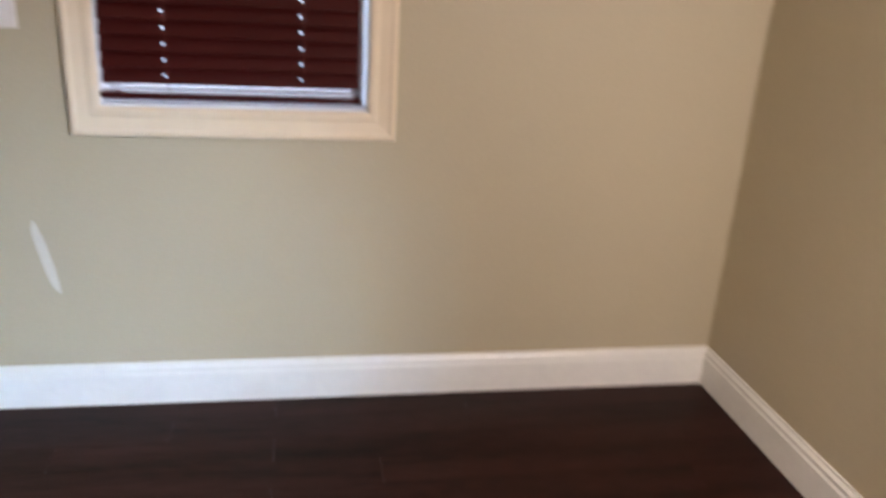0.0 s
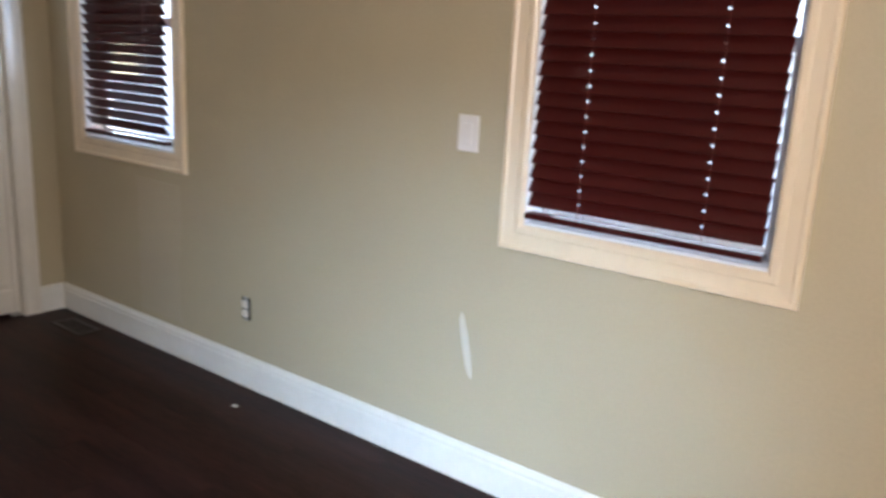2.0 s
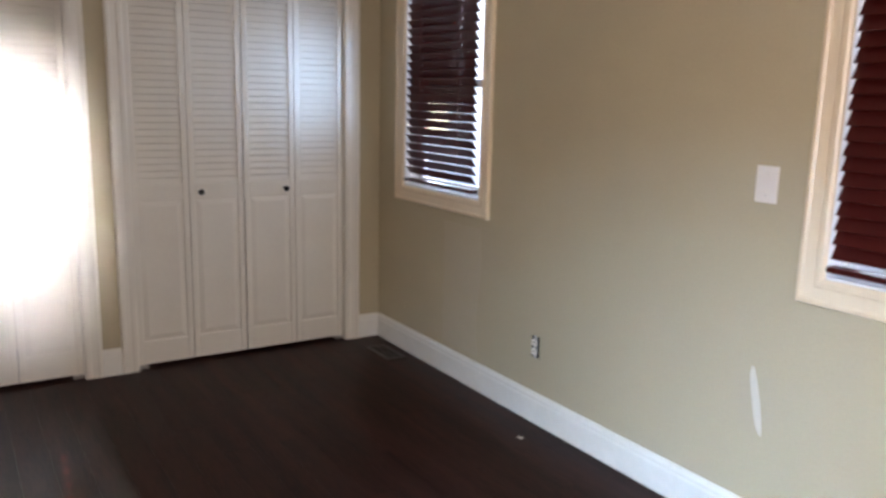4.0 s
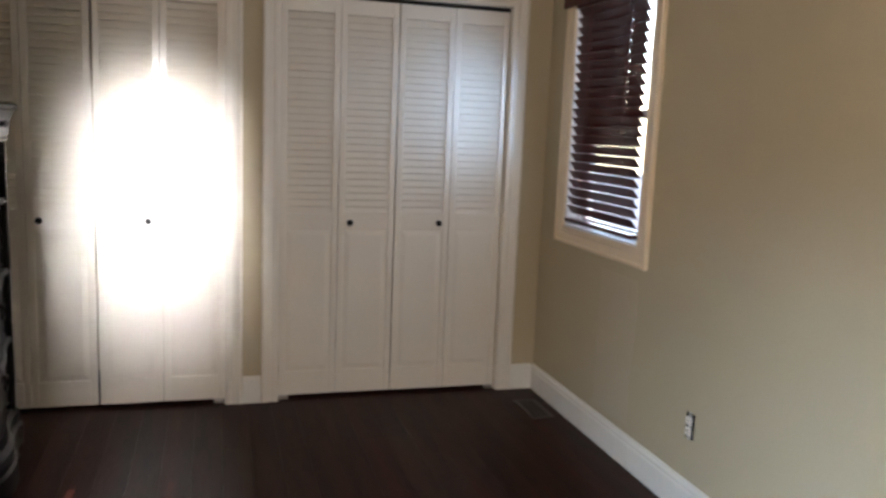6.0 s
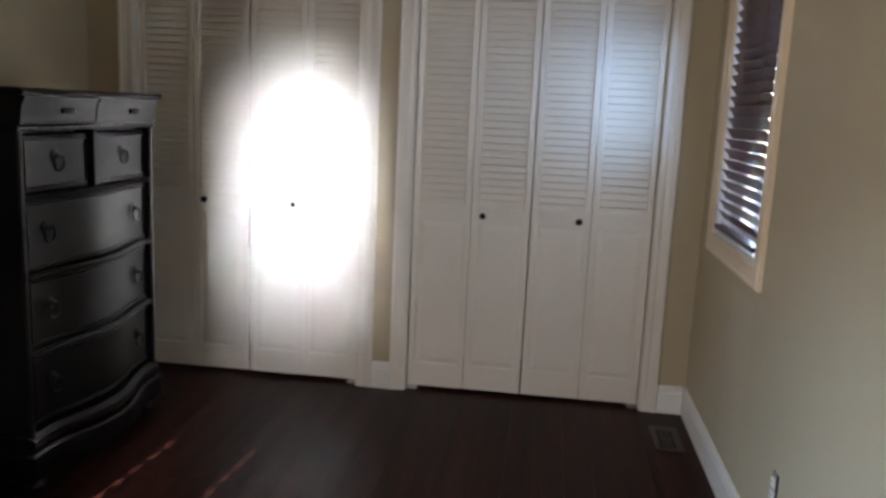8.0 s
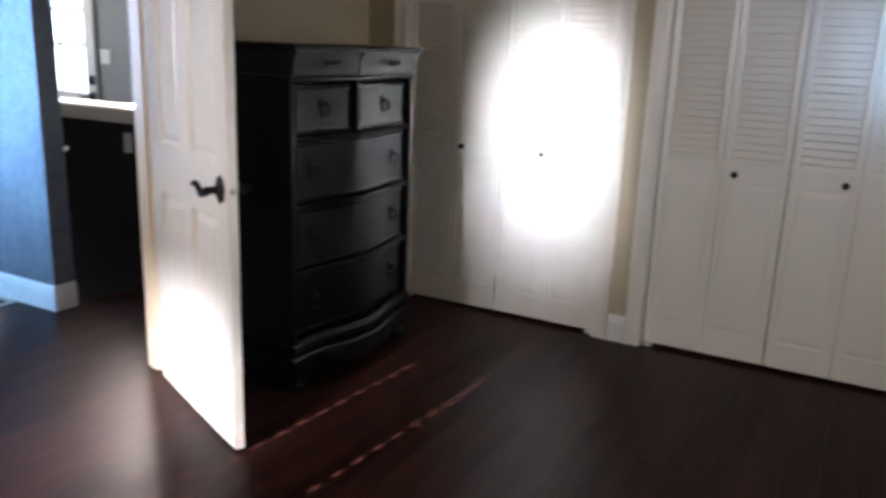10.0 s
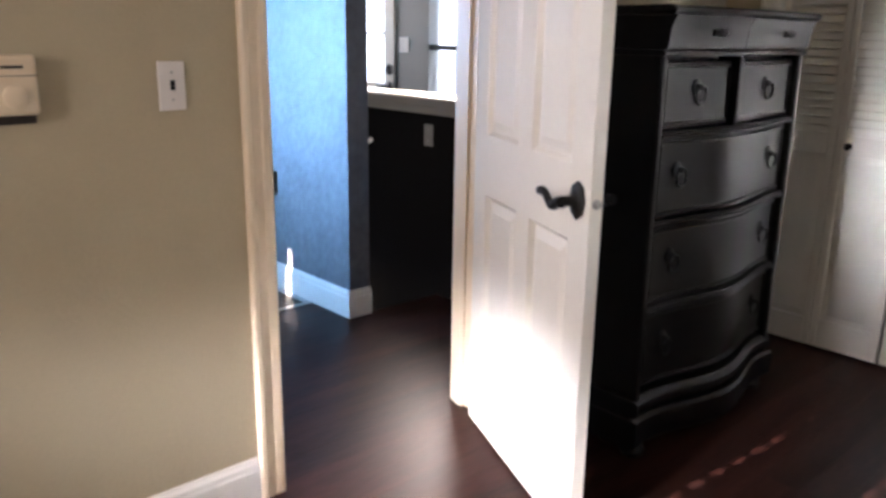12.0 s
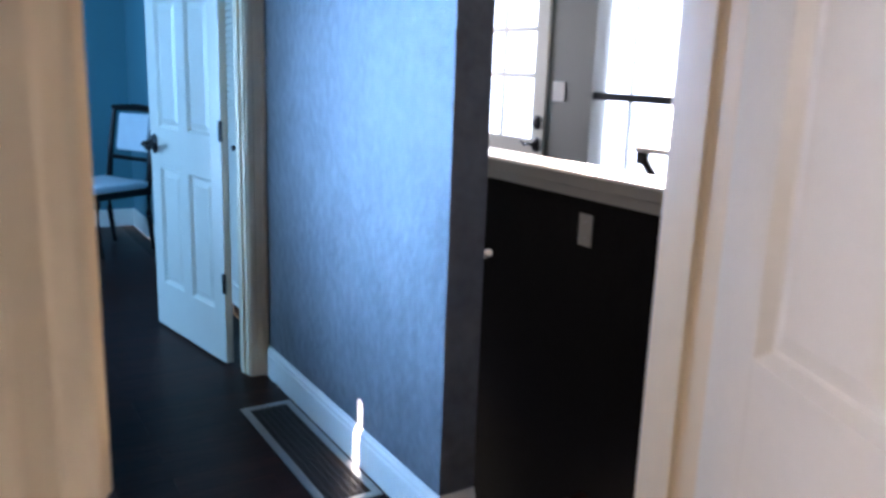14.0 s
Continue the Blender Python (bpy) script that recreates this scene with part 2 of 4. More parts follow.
def setting(name, bm, mat, label, category, smooth=False):
    return tagged(part(name, bm, mat, smooth=smooth), label, category, kind="structure")


def wall_with_openings(bm, axis, c0, c1, a0, a1, z0, z1, holes):
    """A wall c0..c1 thick, a0..a1 long, with holes (a, a, z, z) through it."""
    cuts = sorted({a0, a1, *[h[0] for h in holes], *[h[1] for h in holes]})
    for p, q in zip(cuts, cuts[1:]):
        mid = (p + q) / 2
        spans, at = [], z0
        for h in sorted([h for h in holes if h[0] < mid < h[1]], key=lambda h: h[2]):
            if h[2] > at:
                spans.append((at, h[2]))
            at = h[3]
        if at < z1:
            spans.append((at, z1))
        for s, e in spans:
            if axis == "x":
                box(bm, c0, p, s, c1, q, e)
            else:
                box(bm, p, c0, s, q, c1, e)
    bmesh.ops.remove_doubles(bm, verts=bm.verts, dist=0.0001)
    return bm


# ---- plan ----
XW, XE, YS, YN, H = -3.260, 1.460, -0.245, 2.80, 2.44     # bedroom
DOOR = (-1.747, -0.932)                                   # bedroom doorway along x
W1, W2 = (-0.466, 0.265, 0.920, 2.04), (-2.966, -2.226, 0.932, 2.04)
C1, C2, CTOP = (0.002, 1.174), (1.418, 2.590), 2.020
EW = (0.132, 0.852, 0.93, 2.04)                             # bedroom's east window along y
HX, HY = -1.97, -1.325                                    # hall's grey wall: face and end

setting("wall_north", wall_with_openings(B(), "y", YN, YN + 0.15, XW - 0.75, XE + 0.15, -0.1, H, [W1, W2]), WALL, "beige painted wall with two blind-covered windows", "wall")
setting("wall_west", wall_with_openings(B(), "x", XW - 0.115, XW, YS, YN, 0, H, [(C1[0], C1[1], 0, CTOP), (C2[0], C2[1], 0, CTOP)]), WALL, "beige painted wall with two closet openings", "wall")
setting("wall_south", wall_with_openings(B(), "y", YS - 0.06, YS, XW - 0.75, XE, 0, H, [(DOOR[0], DOOR[1], 0, 2.05)]), WALL, "beige painted wall with the bedroom doorway", "wall")
setting("wall_south_hall_side", wall_with_openings(B(), "y", YS - 0.12, YS - 0.0605, XW - 0.75, XE, 0, H, [(DOOR[0], DOOR[1], 0, 2.05)]), HALL, "grey painted hall side of the bedroom wall", "wall")
setting("wall_east", wall_with_openings(B(), "x", XE, XE + 0.15, -6.55, YN, -0.1, H, [(EW[0], EW[1], EW[2], EW[3]), (-2.73, -2.086, 1.245, 1.54), (-4.9, -3.5, 0.9, 2.1)]), WALL, "beige painted outer wall with windows", "wall")
setting("wall_closet_back", box(B(), XW - 0.75, YS, 0, XW - 0.65, YN, H), WALL, "plain beige wall behind the closets", "wall")
setting("wall_closet_divider", box(B(), XW - 0.65, 1.26, 0, XW - 0.12, 1.36, H), WALL, "plain beige wall between the closets", "wall")
setting("wall_hall_grey", box(B(), HX - 0.12, -2.90, -1.6, HX, HY, H, 0.004), HALL, "grey painted hall wall with brushed texture", "wall")
BX, BC = -2.10, (-4.50, -3.328)                           # blue room's closet: wall face and opening along y
setting("wall_blue_closet_back", box(B(), BX - 0.12, -6.55, 0, BX - 0.0705, -2.91, H), BLUE, "plain wall behind the blue room's closet doors", "wall")
setting("wall_blue_room_west", wall_with_openings(B(), "x", BX - 0.07, BX, -6.55, -2.91, 0, H, [(BC[0], BC[1], 0, CTOP)]), BLUE, "blue painted wall of the far room", "wall")
setting("wall_blue_room_south", box(B(), -2.22, -6.55, 0, XE, -6.42, H), BLUE, "blue painted end wall of the far room", "wall")
setting("wall_hall_south", wall_with_openings(B(), "y", -2.85, -2.79, HX, XE, 0, H, [(-1.895, -1.08, 0, 2.05), (-0.35, 0.45, 0.9, 1.9)]), HALL, "grey hall wall with a doorway to the blue room", "wall")
setting("wall_blue_room_north", wall_with_openings(B(), "y", -2.91, -2.8505, -2.10, XE, 0, H, [(-1.895, -1.08, 0, 2.05)]), BLUE, "blue wall beside the far room's doorway", "wall")
WW = (-3.07, -2.19, 0.35, 2.1)
ED = (-4.45, -3.49, 0, 2.06)
setting("wall_living_west", wall_with_openings(B(), "x", -4.12, -4.0, -6.55, YS - 0.12, -1.6, H, [WW, ED]), TAUPE, "taupe wall with the entry door and a bright window", "wall")
setting("wall_living_south", box(B(), -4.0, -6.55, -1.6, -2.22, -6.42, H), TAUPE, "taupe end wall of the entry", "wall")
setting("ceiling", box(B(), -4.2, -6.6, H, XE + 0.2, YN + 0.2, H + 0.1), CEIL, "plain off-white ceiling", "ceiling")

# floors: boards lie on these slabs
FT = -0.018
floor = setting("floor", box(B(), XW - 0.75, YS - 0.06, -0.12, XE, YN, FT), SUBFLOOR, "dark stained wooden plank floor", "floor")
hall_floor = setting("floor_hall", extrude_outline(B(), [(HX - 0.13, HY, -0.12), (-2.53, HY, -0.12), (-2.53, YS - 0.06, -0.12), (XE, YS - 0.06, -0.12), (XE, -6.5, -0.12), (HX - 0.13, -6.5, -0.12)], (0, 0, 0.12 + FT)), SUBFLOOR, "dark stained wooden plank floor of the hall", "floor")
setting("floor_entry", box(B(), -4.1, -6.5, -0.12, -3.02, YS - 0.12, 0.0), SUBFLOOR, "dark floor of the entry", "floor")
setting("ground", box(B(), -60, -60, -2.0, 60, 60, -1.75), SUBFLOOR, "dark ground outside", "ground")

# unseen slab, added to keep sun off the upper part of the east blind
setting("porch_roof", box(B(), XE + 0.15, -7.0, 2.25, XE + 2.1, 3.4, 2.33), CEIL, "plain unseen slab added to shade the upper east windows", "roof")

# outdoors, blown out white behind the glass; the north backdrop's glow dims below
setting("backdrop_north", box(B(), -6, 5.0, -1, 5, 5.05, 5), NORTH_GLOW, "glowing backdrop behind the blinds, dimmer and bluer towards the bottom", "backdrop")
setting("backdrop_west", box(B(), -6.55, -9, -1, -6.5, 3, 6), GLOW, "bright white outdoors beyond the entry", "backdrop")

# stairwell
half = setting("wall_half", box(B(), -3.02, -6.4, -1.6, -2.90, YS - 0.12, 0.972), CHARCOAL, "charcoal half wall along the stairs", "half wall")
hc = B()
box(hc, -3.07, -6.4, 0.973, -2.842, YS - 0.12, 0.986, 0.004)
part("cap", hc, WHITE, half, "white painted wooden cap")
hm = B()
box(hm, -2.8995, -6.4, 0.928, -2.852, YS - 0.12, 0.9725, 0.005)
box(hm, -2.8995, -6.4, 0.884, -2.876, YS - 0.12, 0.9275, 0.005)
part("cap_moulding", hm, TAUPE, half, "taupe moulding under the cap")
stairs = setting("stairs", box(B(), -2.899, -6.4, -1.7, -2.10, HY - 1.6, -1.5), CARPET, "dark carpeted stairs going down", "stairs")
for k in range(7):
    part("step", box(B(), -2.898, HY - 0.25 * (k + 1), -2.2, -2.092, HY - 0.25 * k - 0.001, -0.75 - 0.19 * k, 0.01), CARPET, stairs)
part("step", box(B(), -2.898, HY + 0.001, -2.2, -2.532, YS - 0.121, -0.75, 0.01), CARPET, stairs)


# ---- trim ----
BOARD = [(0.0, 0.0), (0.0, 0.014), (0.100, 0.014), (0.108, 0.011), (0.120, 0.011), (0.130, 0.005), (0.138, 0.004), (0.138, 0.0)]


def baseboard(a, b, out, label="white painted baseboard with a moulded top", mat=BASE):
    """From a to b along the floor; out: the way it faces."""
    a, b, o = Vector((*a, 0)), Vector((*b, 0)), Vector((*out, 0))
    return setting("baseboard", extrude_outline(B(), [a + o * h + Vector((0, 0, z)) for z, h in BOARD], b - a), mat, label, "baseboard")


def at_y(y, s):
    return lambda u, v, h: (u, y + s * h, v)


def at_x(x, s):
    return lambda u, v, h: (x + s * h, u, v)


WINDOW_CASE = [(-0.004, 0.0), (-0.004, 0.011), (0.004, 0.016), (0.018, 0.016), (0.024, 0.013), (0.056, 0.017), (0.062, 0.021), (0.072, 0.021), (0.076, 0.016), (0.076, 0.0)]
DOOR_CASE = [(-0.006, 0.0), (-0.006, 0.009), (0.004, 0.014), (0.020, 0.014), (0.026, 0.011), (0.052, 0.016), (0.058, 0.020), (0.070, 0.020), (0.076, 0.014), (0.076, 0.0)]
setting("trim_closet", casing(B(), C1[0], C1[1], 0.0, CTOP, DOOR_CASE, at_x(XW, 1), False), WHITE, "cream painted casing round the closet opening", "trim")
setting("trim_closet", casing(B(), C2[0], C2[1], 0.0, CTOP, DOOR_CASE, at_x(XW, 1), False), WHITE, "cream painted casing round the closet opening", "trim")
setting("trim_closet", casing(B(), BC[0], BC[1], 0.0, CTOP, DOOR_CASE, at_x(BX, 1), False), WHITE, "white casing round the blue room closet", "trim")
setting("trim_doorway", casing(B(), DOOR[0], DOOR[1], 0.0, 2.05, DOOR_CASE, at_y(YS, 1), False), TRIM, "cream painted casing round the bedroom doorway", "trim")
setting("trim_doorway", casing(B(), DOOR[0], DOOR[1], 0.0, 2.05, DOOR_CASE, at_y(YS - 0.12, -1), False), TRIM, "cream painted casing on the hall side", "trim")
setting("trim_doorway", casing(B(), -1.895, -1.08, 0.0, 2.05, DOOR_CASE, at_y(-2.79, 1), False), TRIM, "cream painted casing round the far doorway", "trim")


def jamb(name, x0, x1, y0, y1, top, stop):
    bm = B()
    box(bm, x0 - 0.001, y0, 0, x0 + 0.012, y1, top)
    box(bm, x1 - 0.012, y0, 0, x1 + 0.001, y1, top)
    box(bm, x0 + 0.012, y0, top - 0.012, x1 - 0.012, y1, top + 0.001)
    box(bm, x0 + 0.0121, stop, 0, x0 + 0.023, stop + 0.035, top - 0.0125)
    box(bm, x1 - 0.023, stop, 0, x1 - 0.0121, stop + 0.035, top - 0.0125)
    return setting(name, bm, TRIM, "cream painted door jamb with stop", "door jamb")


jamb("trim_jamb", DOOR[0], DOOR[1], YS - 0.119, YS - 0.001, 2.05, YS - 0.085)
jamb("trim_jamb", -1.895, -1.08, -2.909, -2.791, 2.05, -2.86)
for c in (C1, C2):
    bm = B()
    for y0, y1 in ((c[0] - 0.001, c[0] + 0.008), (c[1] - 0.008, c[1] + 0.001)):
        box(bm, XW - 0.114, y0, 0, XW - 0.001, y1, CTOP)
    box(bm, XW - 0.114, c[0] + 0.008, CTOP - 0.010, XW - 0.001, c[1] - 0.008, CTOP + 0.001)
    setting("trim_closet_jamb", bm, WHITE, "cream painted closet jamb", "trim")
    setting("trim_closet_track", box(B(), XW - 0.06, c[0] + 0.01, CTOP - 0.028, XW - 0.032, c[1] - 0.01, CTOP - 0.011), BRONZE, "dark metal track above the folding doors", "track")

baseboard((XW, YN), (XE, YN), (0, -1))
baseboard((XE, YN), (XE, YS), (-1, 0))
baseboard((XW, C2[1] + 0.078), (XW, YN - 0.015), (1, 0))
baseboard((XW, C1[1] + 0.078), (XW, C2[0] - 0.078), (1, 0))
baseboard((DOOR[1] + 0.078, YS), (XE, YS), (0, 1))
baseboard((XW, YS), (DOOR[0] - 0.078, YS), (0, 1))
baseboard((HX, -2.79), (HX, HY + 0.0141), (1, 0))
baseboard((HX + 0.0141, HY), (HX - 0.12, HY), (0, 1))
baseboard((BX, -6.42), (BX, BC[0] - 0.078), (1, 0))
baseboard((BX, BC[1] + 0.078), (BX, -2.912), (1, 0))
baseboard((-2.10, -6.42), (XE, -6.42), (0, 1))


# ---- blinds and windows ----
def slat_mesh(length, holes, width=0.050, thick=0.0028, tilt=62, hole=(0.0038, 0.0038)):
    """A tilted wooden slat along x with square holes for the cords."""
    bm = B()
    hw, hl = hole
    xs = [-length / 2]
    for h in holes:
        xs += [h - hl, h + hl]
    xs.append(length / 2)
    rot = pose(0, 0, 0, tilt)
    for k, (a, b) in enumerate(zip(xs, xs[1:])):
        if k % 2 == 0:
            box(bm, a, -width / 2, -thick / 2, b, width / 2, thick / 2)
        else:
            box(bm, a, -width / 2, -thick / 2, b, -hw, thick / 2)
            box(bm, a, hw, -thick / 2, b, width / 2, thick / 2)
    bmesh.ops.transform(bm, matrix=rot, verts=bm.verts)
    return mesh_of("slat", bm, SLAT)


def blind(width, bottom, top, m, label, cords, tilt=62, hole=(0.0038, 0.0038), first=0.062, group="window blinds"):
    """A wooden blind; its own x runs along it, y towards the glass."""
    ob = thing("window_blind", label, "blind", m, group)
    pitch = 0.0425
    me = slat_mesh(width, cords, tilt=tilt, hole=hole)
    z = bottom + first
    while z < top - 0.04:
        s = new("slat", me)
        s.parent = ob
        s.matrix_basis = pose(random.uniform(-0.001, 0.001), 0, z, random.uniform(-1.5, 1.5), 0, 0)
        z += pitch
    part("bottom_rail", box(B(), -width / 2 - 0.004, -0.022, bottom, width / 2 + 0.004, 0.022, bottom + 0.018, 0.003), SLAT, ob)
    part("valance", box(B(), -width / 2 - 0.105, -0.048, top - 0.04, width / 2 + 0.105, -0.036, top + 0.035, 0.003), SLAT, ob)
    part("head_rail", box(B(), -width / 2, -0.026, top - 0.05, width / 2, 0.024, top - 0.003), SLAT, ob)
    for c in cords:
        for y in (-0.020, 0.020):
            part("cord", tube(B(), [(c + 0.010, y, bottom + 0.01), (c + 0.010, y, top - 0.05)], 0.0009, 5), CORD, ob)
    return ob


def window(name, o, y0, depth, m, label, bar=None):
    """An opening u0..u1, z0..z1 in a wall whose room face is at y0 in its own frame, y towards the outside."""
    u0, u1, v0, v1 = o
    ob = tagged(new(name), label, "window", kind="structure")
    ob.matrix_world = m
    liner = B()
    box(liner, u0 - 0.001, y0 + 0.001, v0, u0 + 0.006, y0 + depth - 0.001, v1)
    box(liner, u1 - 0.006, y0 + 0.001, v0, u1 + 0.001, y0 + depth - 0.001, v1)
    box(liner, u0 + 0.006, y0 + 0.001, v1 - 0.010, u1 - 0.006, y0 + depth - 0.001, v1 + 0.001)
    box(liner, u0 + 0.006, y0 + 0.001, v0 - 0.001, u1 - 0.006, y0 + depth - 0.001, v0 + 0.012)
    part("jamb_liner", liner, VINYL, ob, "white window reveal")
    part("casing", casing(B(), u0, u1, v0, v1, WINDOW_CASE, lambda u, v, h: (u, y0 - h, v)), TRIM, ob, "cream painted moulded casing")
    mid = (v0 + v1) / 2
    for s0, s1, yy in ((v0 + 0.013, mid + 0.02, 0.085), (mid - 0.02, v1 - 0.011, 0.112)):
        fr = B()
        w = 0.035
        box(fr, u0 + 0.011, y0 + yy, s0, u0 + 0.011 + w, y0 + yy + 0.025, s1, 0.003)
        box(fr, u1 - 0.011 - w, y0 + yy, s0, u1 - 0.011, y0 + yy + 0.025, s1, 0.003)
        box(fr, u0 + 0.011 + w, y0 + yy, s0, u1 - 0.011 - w, y0 + yy + 0.025, s0 + w, 0.003)
        box(fr, u0 + 0.011 + w, y0 + yy, s1 - w, u1 - 0.011 - w, y0 + yy + 0.025, s1, 0.003)
        sash = part("sash", fr, VINYL, ob, "white vinyl sash")
        g = part("pane", box(B(), u0 + 0.011 + w, y0 + yy + 0.010, s0 + w, u1 - 0.011 - w, y0 + yy + 0.014, s1 - w), GLASS, sash)
        g.visible_shadow = False
    return ob


window("window_1", W1, YN, 0.15, Matrix(), "cream-cased window behind a dark red wooden blind")
window("window_2", W2, YN, 0.15, Matrix(), "cream-cased window beside the closet")
EM = pose(0, 0, 0, 0, 0, -90)          # own x = -world y, own y = world x
window("window_3", (-EW[1], -EW[0], EW[2], EW[3]), XE, 0.15, EM, "cream-cased window in the sunny wall")
blind(0.690, 0.946, 2.03, pose(-0.110, YN + 0.012, 0), "dark mahogany wooden blind, closed, with bright cord holes", (-0.183, 0.183))
blind(0.640, 0.962, 2.03, pose(-2.628, YN + 0.012, 0), "dark mahogany wooden blind with slightly open slats", (-0.183, 0.183), tilt=-55)
blind(0.706, 0.9425, 2.03, pose(XE + 0.012, 0.4975, 0, 0, 0, -90), "dark mahogany wooden blind, closed against the sun", (-0.1775, 0.1775), tilt=72, hole=(0.0085, 0.0070), first=0.038)
# unseen panels added; the first leaves a slit for the grey wall's sun stripe
setting("roller_shade", box(B(), XE + 0.02, -2.75, 0.94, XE + 0.024, -2.122, 1.54), SHEET, "unseen white panel that leaves a sun slit in the hall opening", "shade")
setting("roller_shade", box(B(), -0.36, -2.815, 0.89, 0.46, -2.811, 1.91), SHEET, "unseen white panel added behind the hall lamps", "shade")
setting("roller_shade", box(B(), XE + 0.02, -4.92, 0.88, XE + 0.024, -3.48, 2.12), SHEET, "unseen white panel added to cover the blue room's opening", "shade")


# ---- louvred closet doors ----
LW = (C1[1] - C1[0] - 0.022) / 4       # width of one leaf
LH = CTOP - 0.030 - 0.018
LT = 0.028


def louvre_slat():
    bm = B()
    box(bm, -0.0035, -(LW - 0.060) / 2, -0.0196, 0.0035, (LW - 0.060) / 2, 0.0196, 0.002)
    bmesh.ops.transform(bm, matrix=pose(0, 0, 0, 0, -31, 0), verts=bm.verts)
    return mesh_of("louvre_slat", bm, WHITE)


LOUVRE = louvre_slat()


def leaf_frame():
    """Stiles, rails and the raised lower panel of one leaf; its front is at x = 0, its width runs along y."""
    bm = B()
    s = 0.030
    w = LW - 0.003
    box(bm, -LT, -w / 2, 0, 0, -w / 2 + s, LH, 0.003)
    box(bm, -LT, w / 2 - s, 0, 0, w / 2, LH, 0.003)
    for a, b in ((0.0, 0.122), (0.852, 0.930), (LH - 0.072, LH)):
        box(bm, -LT + 0.0006, -w / 2 + s, a, -0.0006, w / 2 - s, b, 0.002)
    box(bm, -LT + 0.008, -w / 2 + s, 0.122, -0.010, w / 2 - s, 0.852)
    return bm


def leaf_panel():
    bm = B()
    w = LW - 0.003 - 0.060
    lo, hi = -w / 2 + 0.004, w / 2 - 0.004
    rings = []
    for inset, x in ((0.0, -0.0099), (0.004, -0.009), (0.026, -0.003), (0.028, -0.003)):
        rings.append([bm.verts.new((x, a, z)) for a, z in ((lo + inset, 0.126 + inset), (hi - inset, 0.126 + inset), (hi - inset, 0.848 - inset), (lo + inset, 0.848 - inset))])
    for a, b in zip(rings, rings[1:]):
        for k in range(4):
            bm.faces.new((a[k], a[(k + 1) % 4], b[(k + 1) % 4], b[k]))
    bm.faces.new(rings[-1])
    bm.faces.new(rings[0][::-1])
    return bm


FRAME_ME, PANEL_ME = mesh_of("leaf_frame", leaf_frame(), WHITE), mesh_of("raised_panel", leaf_panel(), WHITE)


def bifold(y0, first, label, face=XW):
    """A pair of hinged leaves from y0; first: which leaf bears the knob (0 or 1)."""
    ob = thing("bifold_door", label, "closet door", pose(face - 0.030, y0, 0.018), "louvred closet doors")
    for k in (0, 1):
        lf = new("leaf", FRAME_ME)
        lf.parent = ob
        lf.matrix_basis = pose(0, LW * (k + 0.5), 0)
        p = new("raised_panel", PANEL_ME)
        p.parent = lf
        n = 28
        for i in range(n):
            s = new("louvre_slat", LOUVRE)
            s.parent = lf
            s.matrix_basis = pose(-LT / 2, 0, 0.948 + (LH - 0.092 - 0.948) * i / (n - 1))
        if k == first:
            y = 0.058 - LW / 2 if first == 1 else LW / 2 - 0.058
            kb = lathe(B(), [(0.0, 0.010), (0.004, 0.009), (0.010, 0.0065), (0.014, 0.010), (0.020, 0.0155), (0.026, 0.0155), (0.030, 0.010), (0.032, 0.001)], (0, y, 0.889), (1, 0, 0), 16)
            part("knob", kb, BRONZE, lf, "round dark bronze knob", True)
    return ob


for c, seam in ((C1, 0.007), (C2, 0.003)):
    a = c[0] + 0.008
    bifold(a, 1, "cream louvred folding closet door, closed")
    bifold(a + 2 * LW + seam, 0, "cream louvred folding closet door, closed")
    for y in (c[0] + 0.012, c[1] - 0.060):
        bm = box(B(), XW - 0.055, y, 0.0, XW - 0.018, y + 0.048, 0.005, 0.001)
        box(bm, XW - 0.055, y, 0.005, XW - 0.050, y + 0.048, 0.016, 0.001)
        tagged(part("floor_bracket", bm, STEEL), "small steel pivot bracket under the closet door", "bracket")
bifold(BC[0] + 0.008, 1, "white louvred folding closet door in the blue room", BX)
bifold(BC[0] + 0.011 + 2 * LW, 0, "white louvred folding closet door in the blue room", BX)


